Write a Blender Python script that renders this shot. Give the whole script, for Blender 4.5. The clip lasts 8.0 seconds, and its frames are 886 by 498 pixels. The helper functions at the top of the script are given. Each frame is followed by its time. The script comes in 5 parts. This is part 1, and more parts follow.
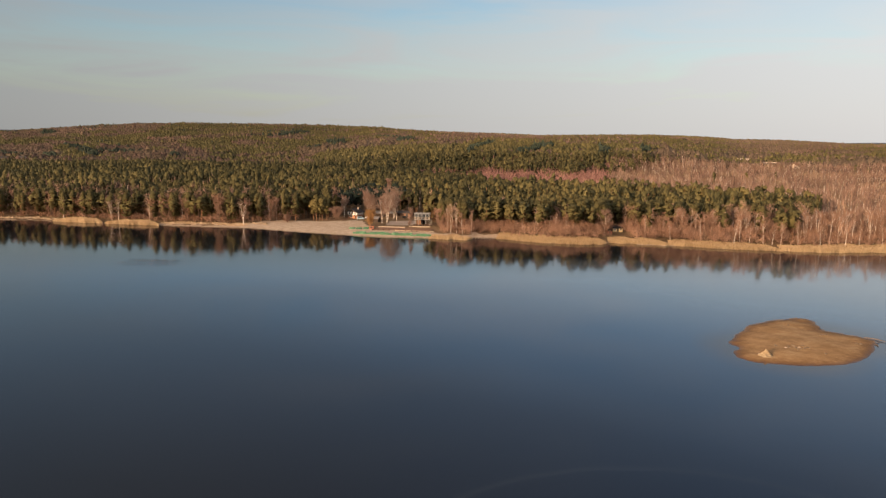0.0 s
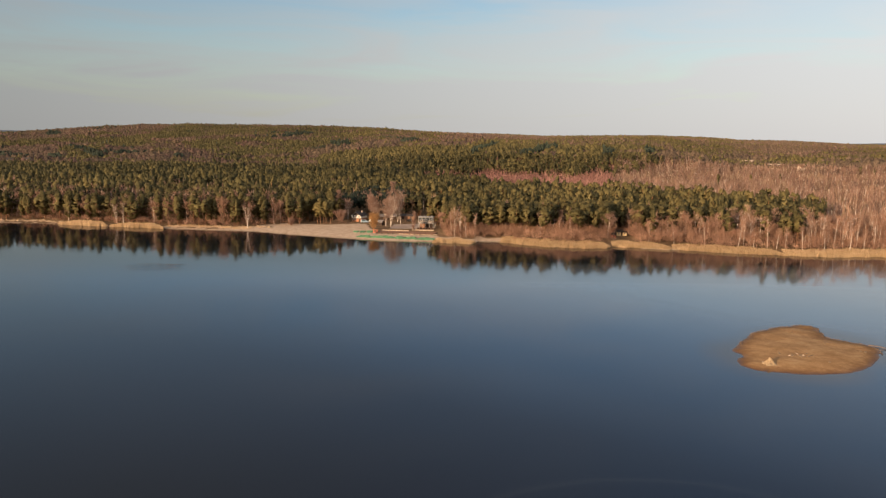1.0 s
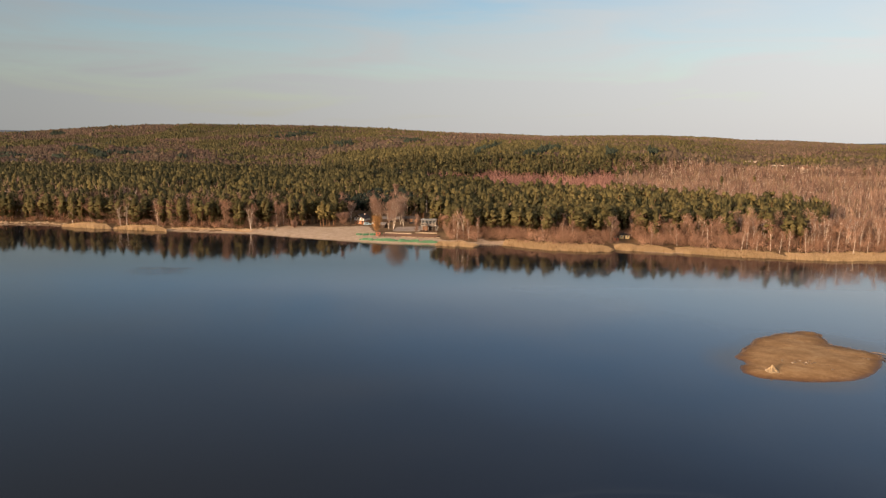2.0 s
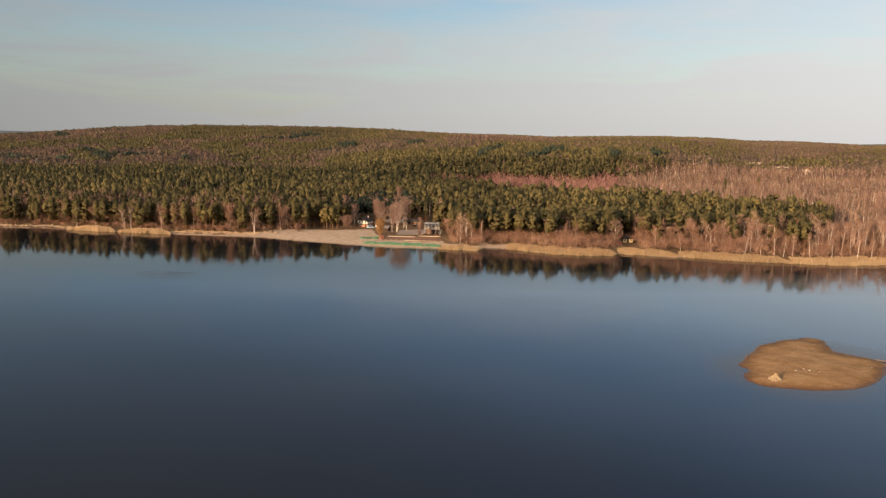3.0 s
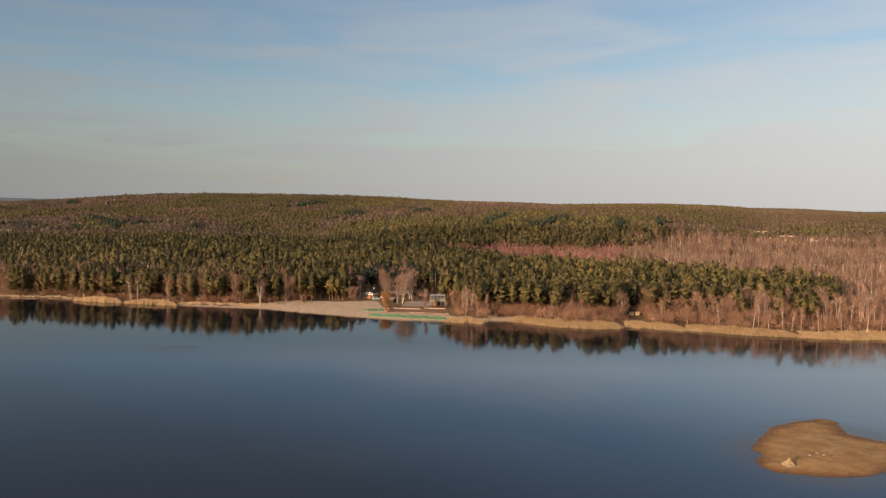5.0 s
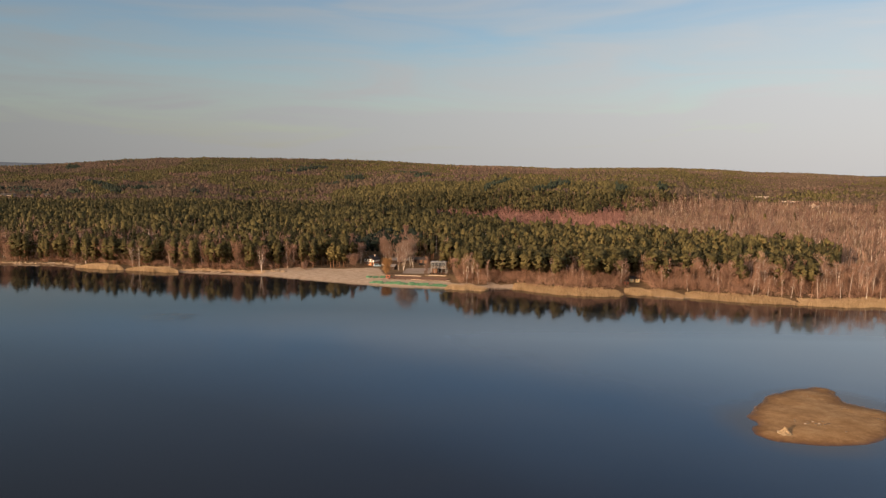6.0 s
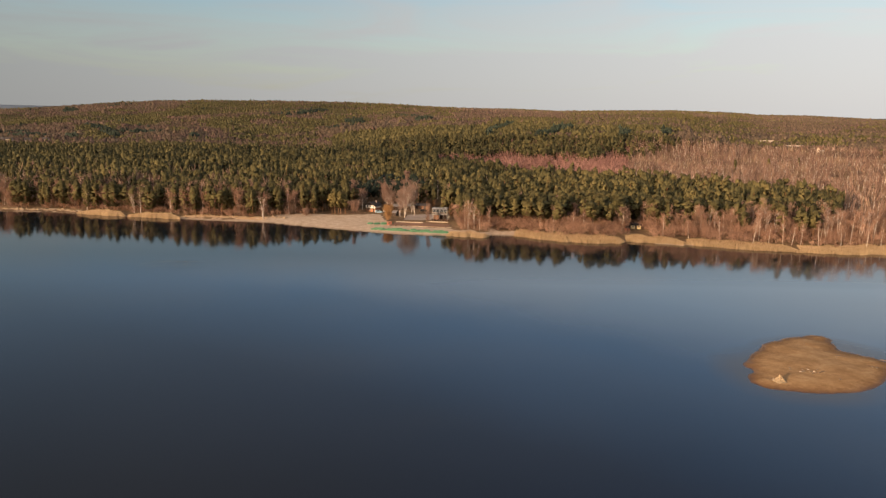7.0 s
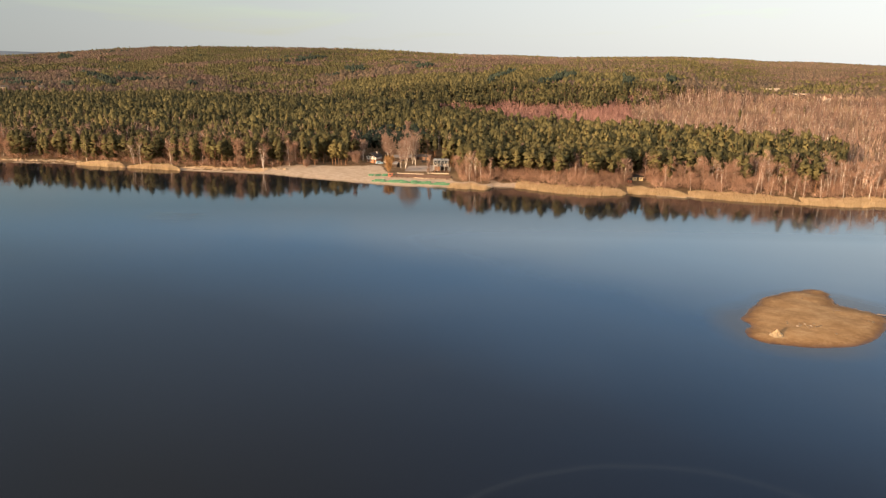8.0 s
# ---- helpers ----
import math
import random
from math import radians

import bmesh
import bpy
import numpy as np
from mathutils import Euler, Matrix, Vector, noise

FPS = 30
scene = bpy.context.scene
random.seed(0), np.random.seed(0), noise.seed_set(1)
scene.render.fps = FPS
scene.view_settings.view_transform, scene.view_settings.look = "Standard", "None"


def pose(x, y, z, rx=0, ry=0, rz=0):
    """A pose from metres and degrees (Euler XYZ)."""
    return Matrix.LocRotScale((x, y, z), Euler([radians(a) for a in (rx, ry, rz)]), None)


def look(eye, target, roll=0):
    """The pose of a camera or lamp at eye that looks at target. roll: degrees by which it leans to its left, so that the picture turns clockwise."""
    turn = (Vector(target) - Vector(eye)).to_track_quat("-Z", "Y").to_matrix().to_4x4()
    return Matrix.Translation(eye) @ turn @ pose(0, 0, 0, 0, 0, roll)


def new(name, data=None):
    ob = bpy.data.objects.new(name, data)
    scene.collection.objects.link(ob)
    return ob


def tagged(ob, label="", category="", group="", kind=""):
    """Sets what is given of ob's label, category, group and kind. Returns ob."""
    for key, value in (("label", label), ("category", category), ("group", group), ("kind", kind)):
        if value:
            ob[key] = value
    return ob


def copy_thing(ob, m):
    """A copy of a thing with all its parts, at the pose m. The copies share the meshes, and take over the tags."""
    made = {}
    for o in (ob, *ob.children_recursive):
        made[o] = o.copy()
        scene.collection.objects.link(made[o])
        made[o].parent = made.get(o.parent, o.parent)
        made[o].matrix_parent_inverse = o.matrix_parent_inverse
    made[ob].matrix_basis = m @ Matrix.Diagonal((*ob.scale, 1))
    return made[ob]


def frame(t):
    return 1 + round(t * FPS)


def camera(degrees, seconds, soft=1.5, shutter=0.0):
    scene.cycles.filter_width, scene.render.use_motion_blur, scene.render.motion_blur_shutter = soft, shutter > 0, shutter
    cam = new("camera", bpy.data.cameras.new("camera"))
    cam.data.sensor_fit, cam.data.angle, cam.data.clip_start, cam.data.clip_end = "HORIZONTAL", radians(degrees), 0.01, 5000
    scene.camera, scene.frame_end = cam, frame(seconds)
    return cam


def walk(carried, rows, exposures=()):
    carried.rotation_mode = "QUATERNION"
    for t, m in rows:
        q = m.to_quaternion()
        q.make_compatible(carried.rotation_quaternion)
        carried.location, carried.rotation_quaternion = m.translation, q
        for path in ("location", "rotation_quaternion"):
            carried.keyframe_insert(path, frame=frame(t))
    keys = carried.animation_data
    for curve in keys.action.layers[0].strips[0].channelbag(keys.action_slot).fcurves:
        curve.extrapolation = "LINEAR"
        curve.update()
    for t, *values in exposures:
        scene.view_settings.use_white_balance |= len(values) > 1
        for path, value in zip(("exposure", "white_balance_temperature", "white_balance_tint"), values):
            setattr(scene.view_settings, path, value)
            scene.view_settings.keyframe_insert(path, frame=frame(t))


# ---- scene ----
cam = camera(64.6, 8.0, soft=1.35)
PATH = [
    (0, (0.013, -0.01, 54.367), (-0.017, 1.967, 54.061), 0.4),
    (0.5, (0.057, 0.018, 55.338), (0.021, 1.994, 55.032), 0.4),
    (1, (0.098, 0.044, 56.303), (0.057, 2.02, 55.998), 0.4),
    (1.5, (0.136, 0.068, 57.264), (0.091, 2.044, 56.958), 0.4),
    (3, (0.236, 0.131, 60.116), (0.177, 2.106, 59.811), 0.4),
    (3.5, (0.264, 0.148, 61.057), (0.2, 2.128, 60.782), 0.4),
    (4, (0.289, 0.164, 61.993), (0.22, 2.154, 61.799), 0.4),
    (4.5, (0.311, 0.179, 62.924), (0.239, 2.174, 62.801), 0.4),
    (4.7, (0.32, 0.184, 63.295), (0.245, 2.18, 63.183), 0.4),
    (5.8, (0.358, 0.21, 65.321), (0.279, 2.199, 65.13), 0.4),
    (6, (0.363, 0.213, 65.687), (0.284, 2.2, 65.467), 0.4),
    (6.5, (0.375, 0.222, 66.598), (0.295, 2.198, 66.301), 0.4),
    (7, (0.384, 0.228, 67.505), (0.303, 2.19, 67.126), 0.4),
    (7.5, (0.391, 0.233, 68.406), (0.309, 2.179, 67.952), 0.4),
    (8, (0.395, 0.237, 69.303), (0.313, 2.166, 68.782), 0.4),
]
walk(cam, [(t, look(eye, target, roll)) for t, eye, target, roll in PATH],
     exposures=[(0, 0.74, 6500, 10), (3.2, 0.76, 6500, 10), (4.5, 0.63, 6500, 10), (6.0, 0.52, 6500, 11), (6.5, 0.58, 6500, 10), (6.8, 0.66, 6500, 10),
                (7.0, 0.73, 6500, 10), (7.5, 0.94, 6480, 9), (8.0, 1.19, 6450, 6)])

# ---- light ----
SUN_EL, SUN_AZ = 10.0, 223.0   # degrees; azimuth clockwise from +y
sun_way = Vector((math.sin(radians(SUN_AZ)) * math.cos(radians(SUN_EL)),
                  math.cos(radians(SUN_AZ)) * math.cos(radians(SUN_EL)), math.sin(radians(SUN_EL))))
lamp = bpy.data.lights.new("sun", "SUN")
lamp.energy, lamp.angle, lamp.color = 5.0, radians(0.6), (1.0, 0.655, 0.395)
sun = new("sun", lamp)
sun.matrix_world = look((-300, -300, 200), tuple(Vector((-300, -300, 200)) - sun_way))

world = bpy.data.worlds.new("sky")
scene.world = world
world.use_nodes = True
wn, wl = world.node_tree.nodes, world.node_tree.links
wn.clear()


def wnode(kind, **inputs):
    n = wn.new(kind)
    for k, v in inputs.items():
        n.inputs[k.replace("_", " ")].default_value = v
    return n


sky = wn.new("ShaderNodeTexSky")
sky.sky_type, sky.sun_disc = "NISHITA", False
sky.sun_elevation, sky.sun_rotation = radians(SUN_EL), radians(SUN_AZ)
sky.air_density, sky.dust_density, sky.ozone_density = 1.0, 1.3, 1.4
coord = wn.new("ShaderNodeTexCoord")
# thin cirrus in long streaks, over a haze that thickens to the horizon and to the east
def wmath(op, a, b=0.0, clamp=False):
    x = wn.new("ShaderNodeMath")
    x.operation, x.use_clamp = op, clamp
    for i, v in enumerate((a, b)):
        if isinstance(v, (int, float)):
            x.inputs[i].default_value = v
        else:
            wl.new(v, x.inputs[i])
    return x.outputs[0]


split = wn.new("ShaderNodeSeparateXYZ")
wl.new(coord.outputs["Generated"], split.inputs[0])
east, up = split.outputs["X"], split.outputs["Z"]
stretch = wn.new("ShaderNodeMapping")
stretch.inputs["Scale"].default_value = (1.5, 1.5, 12.0)
stretch.inputs["Rotation"].default_value = (0.0, radians(-3), 0.0)
wl.new(coord.outputs["Generated"], stretch.inputs["Vector"])
cirrus = wnode("ShaderNodeTexNoise", Scale=2.1, Detail=6.0, Roughness=0.50, Distortion=0.9)
wl.new(stretch.outputs[0], cirrus.inputs["Vector"])
low = wmath("POWER", wmath("SUBTRACT", 1.0, wmath("MULTIPLY", wmath("ABSOLUTE", up), 2.3), True), 3.4)
thin = wmath("SUBTRACT", 1.0, wmath("MULTIPLY", wmath("ABSOLUTE", up), 2.0), True)
cover = wmath("ADD", wmath("MULTIPLY", wmath("MULTIPLY", wmath("SUBTRACT", cirrus.outputs["Fac"], 0.5), 3.0), thin), wmath("MULTIPLY", low, 1.35))
cover = wmath("ADD", cover, wmath("ADD", wmath("MULTIPLY", east, 0.30), wmath("MULTIPLY", thin, 0.20)), True)
tint = wn.new("ShaderNodeMix")
tint.data_type = "RGBA"
tint.inputs["A"].default_value = (2.10, 2.18, 2.18, 1)
tint.inputs["B"].default_value = (4.78, 4.76, 4.74, 1)
wl.new(wmath("ADD", wmath("MULTIPLY", east, 0.85), 0.5, True), tint.inputs["Factor"])
band = wn.new("ShaderNodeMix")
band.data_type, band.blend_type = "RGBA", "MULTIPLY"
band.inputs["B"].default_value = (0.935, 0.90, 0.88, 1)
wl.new(wmath("MULTIPLY", wmath("SUBTRACT", 1.0, wmath("MULTIPLY", wmath("ABSOLUTE", up), 9.0), True), 0.7), band.inputs["Factor"])
wl.new(tint.outputs["Result"], band.inputs["A"])
# a grey veil spreads higher up in the west
west = wmath("SUBTRACT", 0.45, wmath("MULTIPLY", east, 1.3), True)
high = wmath("MULTIPLY", wmath("SUBTRACT", up, 0.22, True), 3.0, True)
cover = wmath("ADD", cover, wmath("MULTIPLY", wmath("MULTIPLY", west, high), 0.75), True)
# the haze is brighter round the sun, behind the viewer
facing = wn.new("ShaderNodeVectorMath")
facing.operation = "DOT_PRODUCT"
facing.inputs[1].default_value = tuple(sun_way)
wl.new(coord.outputs["Generated"], facing.inputs[0])
aureole = wmath("MULTIPLY", wmath("POWER", wmath("MAXIMUM", facing.outputs["Value"], 0.0), 2.0), 1.0)
lit = wn.new("ShaderNodeMix")
lit.data_type = "RGBA"
lit.inputs["B"].default_value = (25.0, 20.5, 15.5, 1)
wl.new(aureole, lit.inputs["Factor"])
wl.new(band.outputs["Result"], lit.inputs["A"])
veil = wn.new("ShaderNodeMix")
veil.data_type = "RGBA"
wl.new(lit.outputs["Result"], veil.inputs["B"])
wl.new(wmath("MULTIPLY", cover, 0.94), veil.inputs["Factor"])
clear = wn.new("ShaderNodeMix")
clear.data_type, clear.blend_type = "RGBA", "MULTIPLY"
clear.inputs["Factor"].default_value = 1.0
clear.inputs["B"].default_value = (0.985, 0.972, 1.02, 1)
wl.new(sky.outputs[0], clear.inputs["A"])
wl.new(clear.outputs["Result"], veil.inputs["A"])
glow = wnode("ShaderNodeBackground", Strength=0.097)
wl.new(veil.outputs["Result"], glow.inputs["Color"])
wout = wn.new("ShaderNodeOutputWorld")
wl.new(glow.outputs[0], wout.inputs["Surface"])

# ---- materials ----


def material(name, rough=0.8, metal=0.0, spec=0.3):
    m = bpy.data.materials.new(name)
    m.use_nodes = True
    b = m.node_tree.nodes["Principled BSDF"]
    b.inputs["Roughness"].default_value = rough
    b.inputs["Metallic"].default_value = metal
    b.inputs["Specular IOR Level"].default_value = spec
    return m, m.node_tree.nodes, m.node_tree.links, b


def ramp_node(n, l, fac, stops):
    r = n.new("ShaderNodeValToRGB")
    while len(r.color_ramp.elements) < len(stops):
        r.color_ramp.elements.new(0.5)
    for e, (p, c) in zip(r.color_ramp.elements, stops):
        e.position, e.color = p, (*c, 1)
    l.new(fac, r.inputs[0])
    return r.outputs[0]


def noise_node(n, l, scale, detail=4.0, rough=0.55, vec=None):
    t = n.new("ShaderNodeTexNoise")
    t.inputs["Scale"].default_value, t.inputs["Detail"].default_value, t.inputs["Roughness"].default_value = scale, detail, rough
    if vec is None:
        vec = n.new("ShaderNodeNewGeometry").outputs["Position"]
    l.new(vec, t.inputs["Vector"])
    return t.outputs["Fac"]


def mix_node(n, l, fac, a, b, mode="MIX"):
    x = n.new("ShaderNodeMix")
    x.data_type, x.blend_type = "RGBA", mode
    for key, v in (("Factor", fac), ("A", a), ("B", b)):
        if isinstance(v, (tuple, list)):
            x.inputs[key].default_value = (*v, 1)
        elif isinstance(v, (int, float)):
            x.inputs[key].default_value = v
        else:
            l.new(v, x.inputs[key])
    return x.outputs["Result"]


def math_node(n, l, op, a, b=0.0):
    x = n.new("ShaderNodeMath")
    x.operation = op
    for i, v in enumerate((a, b)):
        if isinstance(v, (int, float)):
            x.inputs[i].default_value = v
        else:
            l.new(v, x.inputs[i])
    return x.outputs[0]


def bump_node(n, l, b, height, strength, distance):
    u = n.new("ShaderNodeBump")
    u.inputs["Strength"].default_value, u.inputs["Distance"].default_value = strength, distance
    l.new(height, u.inputs["Height"])
    l.new(u.outputs[0], b.inputs["Normal"])


def plain(name, colour, rough=0.7, metal=0.0, scale=2.0, vary=0.35, relief=0.01):
    """A worn surface: a base colour with blotches and fine grain."""
    m, n, l, b = material(name, rough, metal)
    tc = n.new("ShaderNodeTexCoord").outputs["Object"]
    big, fine = noise_node(n, l, scale, 3, 0.6, tc), noise_node(n, l, scale * 14, 3, 0.6, tc)
    f = math_node(n, l, "ADD", math_node(n, l, "MULTIPLY", big, 0.65), math_node(n, l, "MULTIPLY", fine, 0.35))
    dark, light = tuple(c * (1 - vary) for c in colour), tuple(min(1, c * (1 + vary)) for c in colour)
    l.new(ramp_node(n, l, f, [(0.3, dark), (0.5, colour), (0.72, light)]), b.inputs["Base Color"])
    bump_node(n, l, b, fine, 0.5, relief)
    return m


def leafage(name, stops, rough=0.75, through_light=0.0, relief=None):
    """Foliage or twigs: the colour goes by the tree's own tone and by each clump."""
    m, n, l, b = material(name, rough, 0, 0.15)
    tone = n.new("ShaderNodeAttribute")
    tone.attribute_name = "tone"
    geo = n.new("ShaderNodeNewGeometry")
    info = n.new("ShaderNodeObjectInfo")
    f = math_node(n, l, "ADD", math_node(n, l, "MULTIPLY", tone.outputs["Fac"], 0.73),
                  math_node(n, l, "MULTIPLY", geo.outputs["Random Per Island"], 0.10))
    f = math_node(n, l, "ADD", f, math_node(n, l, "MULTIPLY", info.outputs["Random"], 0.17))
    c = ramp_node(n, l, f, stops)
    l.new(c, b.inputs["Base Color"])
    if through_light:
        t, mix = n.new("ShaderNodeBsdfTranslucent"), n.new("ShaderNodeMixShader")
        l.new(c, t.inputs["Color"])
        mix.inputs[0].default_value = through_light
        l.new(b.outputs[0], mix.inputs[1])
        l.new(t.outputs[0], mix.inputs[2])
        l.new(mix.outputs[0], n["Material Output"].inputs["Surface"])
    return m


PINE = leafage("pine_needles", [(0.1, (0.044, 0.045, 0.023)), (0.45, (0.114, 0.101, 0.043)), (0.85, (0.205, 0.167, 0.067))], through_light=0.30)
# needles dark enough to pass for shade on the slope and behind the huts
SHADE_SPRUCE = leafage("shade_spruce_needles", [(0.1, (0.015, 0.022, 0.016)), (0.85, (0.030, 0.040, 0.026))])
TWIG = leafage("bare_twigs", [(0.1, (0.110, 0.072, 0.057)), (0.5, (0.235, 0.150, 0.115)), (0.85, (0.37, 0.242, 0.180))], through_light=0.28)
SCRUB = leafage("red_brown_twigs", [(0.1, (0.125, 0.074, 0.052)), (0.5, (0.305, 0.182, 0.128)), (0.85, (0.50, 0.318, 0.225))], through_light=0.25)
MAUVE = leafage("mauve_twigs", [(0.1, (0.17, 0.092, 0.080)), (0.5, (0.275, 0.152, 0.130)), (0.85, (0.39, 0.240, 0.200))], through_light=0.25)
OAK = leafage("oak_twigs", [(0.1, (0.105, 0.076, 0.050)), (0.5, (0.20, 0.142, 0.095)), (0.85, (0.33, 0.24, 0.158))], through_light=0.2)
RUSSET = leafage("russet_leaves", [(0.1, (0.20, 0.105, 0.045)), (0.85, (0.38, 0.225, 0.10))])
REED = leafage("dry_reed", [(0.1, (0.26, 0.172, 0.090)), (0.5, (0.42, 0.290, 0.160)), (0.85, (0.55, 0.40, 0.235))])


def bark(name, low, high, scale):
    m, n, l, b = material(name, 0.9, 0, 0.1)
    tc = n.new("ShaderNodeTexCoord").outputs["Object"]
    f = noise_node(n, l, scale, 4, 0.7, tc)
    l.new(ramp_node(n, l, f, [(0.35, low), (0.62, high)]), b.inputs["Base Color"])
    bump_node(n, l, b, f, 0.6, 0.03)
    return m


PINE_BARK = bark("pine_bark", (0.10, 0.055, 0.030), (0.27, 0.145, 0.075), 3.0)
BIRCH_BARK = bark("birch_bark", (0.24, 0.19, 0.16), (0.74, 0.66, 0.57), 1.8)
GREY_BARK = bark("grey_bark", (0.10, 0.075, 0.055), (0.24, 0.18, 0.13), 2.5)


def ground_material():
    m, n, l, b = material("ground", 0.95, 0, 0.1)
    pos = n.new("ShaderNodeNewGeometry").outputs["Position"]
    sand, pave = n.new("ShaderNodeAttribute"), n.new("ShaderNodeAttribute")
    sand.attribute_name, pave.attribute_name = "sand", "pave"
    broad, mid, fine = noise_node(n, l, 0.05, 4, 0.6, pos), noise_node(n, l, 0.35, 5, 0.6, pos), noise_node(n, l, 3.0, 4, 0.6, pos)
    f = math_node(n, l, "ADD", math_node(n, l, "MULTIPLY", broad, 0.5), math_node(n, l, "MULTIPLY", mid, 0.5))
    litter = ramp_node(n, l, f, [(0.35, (0.090, 0.060, 0.034)), (0.5, (0.170, 0.110, 0.063)), (0.66, (0.26, 0.175, 0.098))])
    g = math_node(n, l, "ADD", math_node(n, l, "MULTIPLY", mid, 0.6), math_node(n, l, "MULTIPLY", fine, 0.4))
    sandy = ramp_node(n, l, g, [(0.35, (0.32, 0.235, 0.165)), (0.52, (0.44, 0.335, 0.245)), (0.68, (0.54, 0.425, 0.325))])
    edge = math_node(n, l, "ADD", sand.outputs["Fac"], math_node(n, l, "MULTIPLY", math_node(n, l, "SUBTRACT", mid, 0.5), 0.9))
    mask = ramp_node(n, l, edge, [(0.40, (0, 0, 0)), (0.58, (1, 1, 1))])
    c = mix_node(n, l, mask, litter, sandy)
    paved = ramp_node(n, l, g, [(0.35, (0.30, 0.235, 0.19)), (0.65, (0.42, 0.345, 0.29))])
    c = mix_node(n, l, ramp_node(n, l, pave.outputs["Fac"], [(0.4, (0, 0, 0)), (0.6, (1, 1, 1))]), c, paved)
    # wet margin by the water
    sep = n.new("ShaderNodeSeparateXYZ")
    l.new(pos, sep.inputs[0])
    wet = ramp_node(n, l, math_node(n, l, "ADD", sep.outputs["Z"], math_node(n, l, "MULTIPLY", mid, 0.2)), [(0.12, (0.5, 0.47, 0.44)), (0.42, (1, 1, 1))])
    c = mix_node(n, l, 1.0, c, wet, "MULTIPLY")
    l.new(c, b.inputs["Base Color"])
    bump_node(n, l, b, g, 0.6, 0.12)
    return m


def island_material():
    m, n, l, b = material("island_sand", 0.9, 0, 0.2)
    pos = n.new("ShaderNodeNewGeometry").outputs["Position"]
    sep = n.new("ShaderNodeSeparateXYZ")
    l.new(pos, sep.inputs[0])
    st = n.new("ShaderNodeMapping")
    st.inputs["Rotation"].default_value = (0, 0, radians(-12))
    st.inputs["Scale"].default_value = (0.8, 1.0, 1.0)
    l.new(pos, st.inputs["Vector"])
    big, mid, fine = noise_node(n, l, 0.22, 4, 0.6, st.outputs[0]), noise_node(n, l, 0.9, 5, 0.6, pos), noise_node(n, l, 7.0, 4, 0.65, pos)
    f = math_node(n, l, "ADD", math_node(n, l, "MULTIPLY", big, 0.5), math_node(n, l, "MULTIPLY", mid, 0.28))
    f = math_node(n, l, "ADD", f, math_node(n, l, "MULTIPLY", fine, 0.22))
    c = ramp_node(n, l, f, [(0.36, (0.215, 0.117, 0.048)), (0.5, (0.300, 0.174, 0.077)), (0.68, (0.44, 0.285, 0.145))])
    h = math_node(n, l, "ADD", sep.outputs["Z"], math_node(n, l, "MULTIPLY", math_node(n, l, "SUBTRACT", mid, 0.5), 0.25))
    wet = ramp_node(n, l, h, [(0.02, (0.30, 0.26, 0.24)), (0.14, (0.55, 0.49, 0.44)), (0.45, (1, 1, 1))])
    l.new(mix_node(n, l, 1.0, c, wet, "MULTIPLY"), b.inputs["Base Color"])
    l.new(ramp_node(n, l, h, [(0.02, (0.35, 0.35, 0.35)), (0.25, (0.9, 0.9, 0.9))]), b.inputs["Roughness"])
    bump_node(n, l, b, f, 0.25, 0.07)
    return m


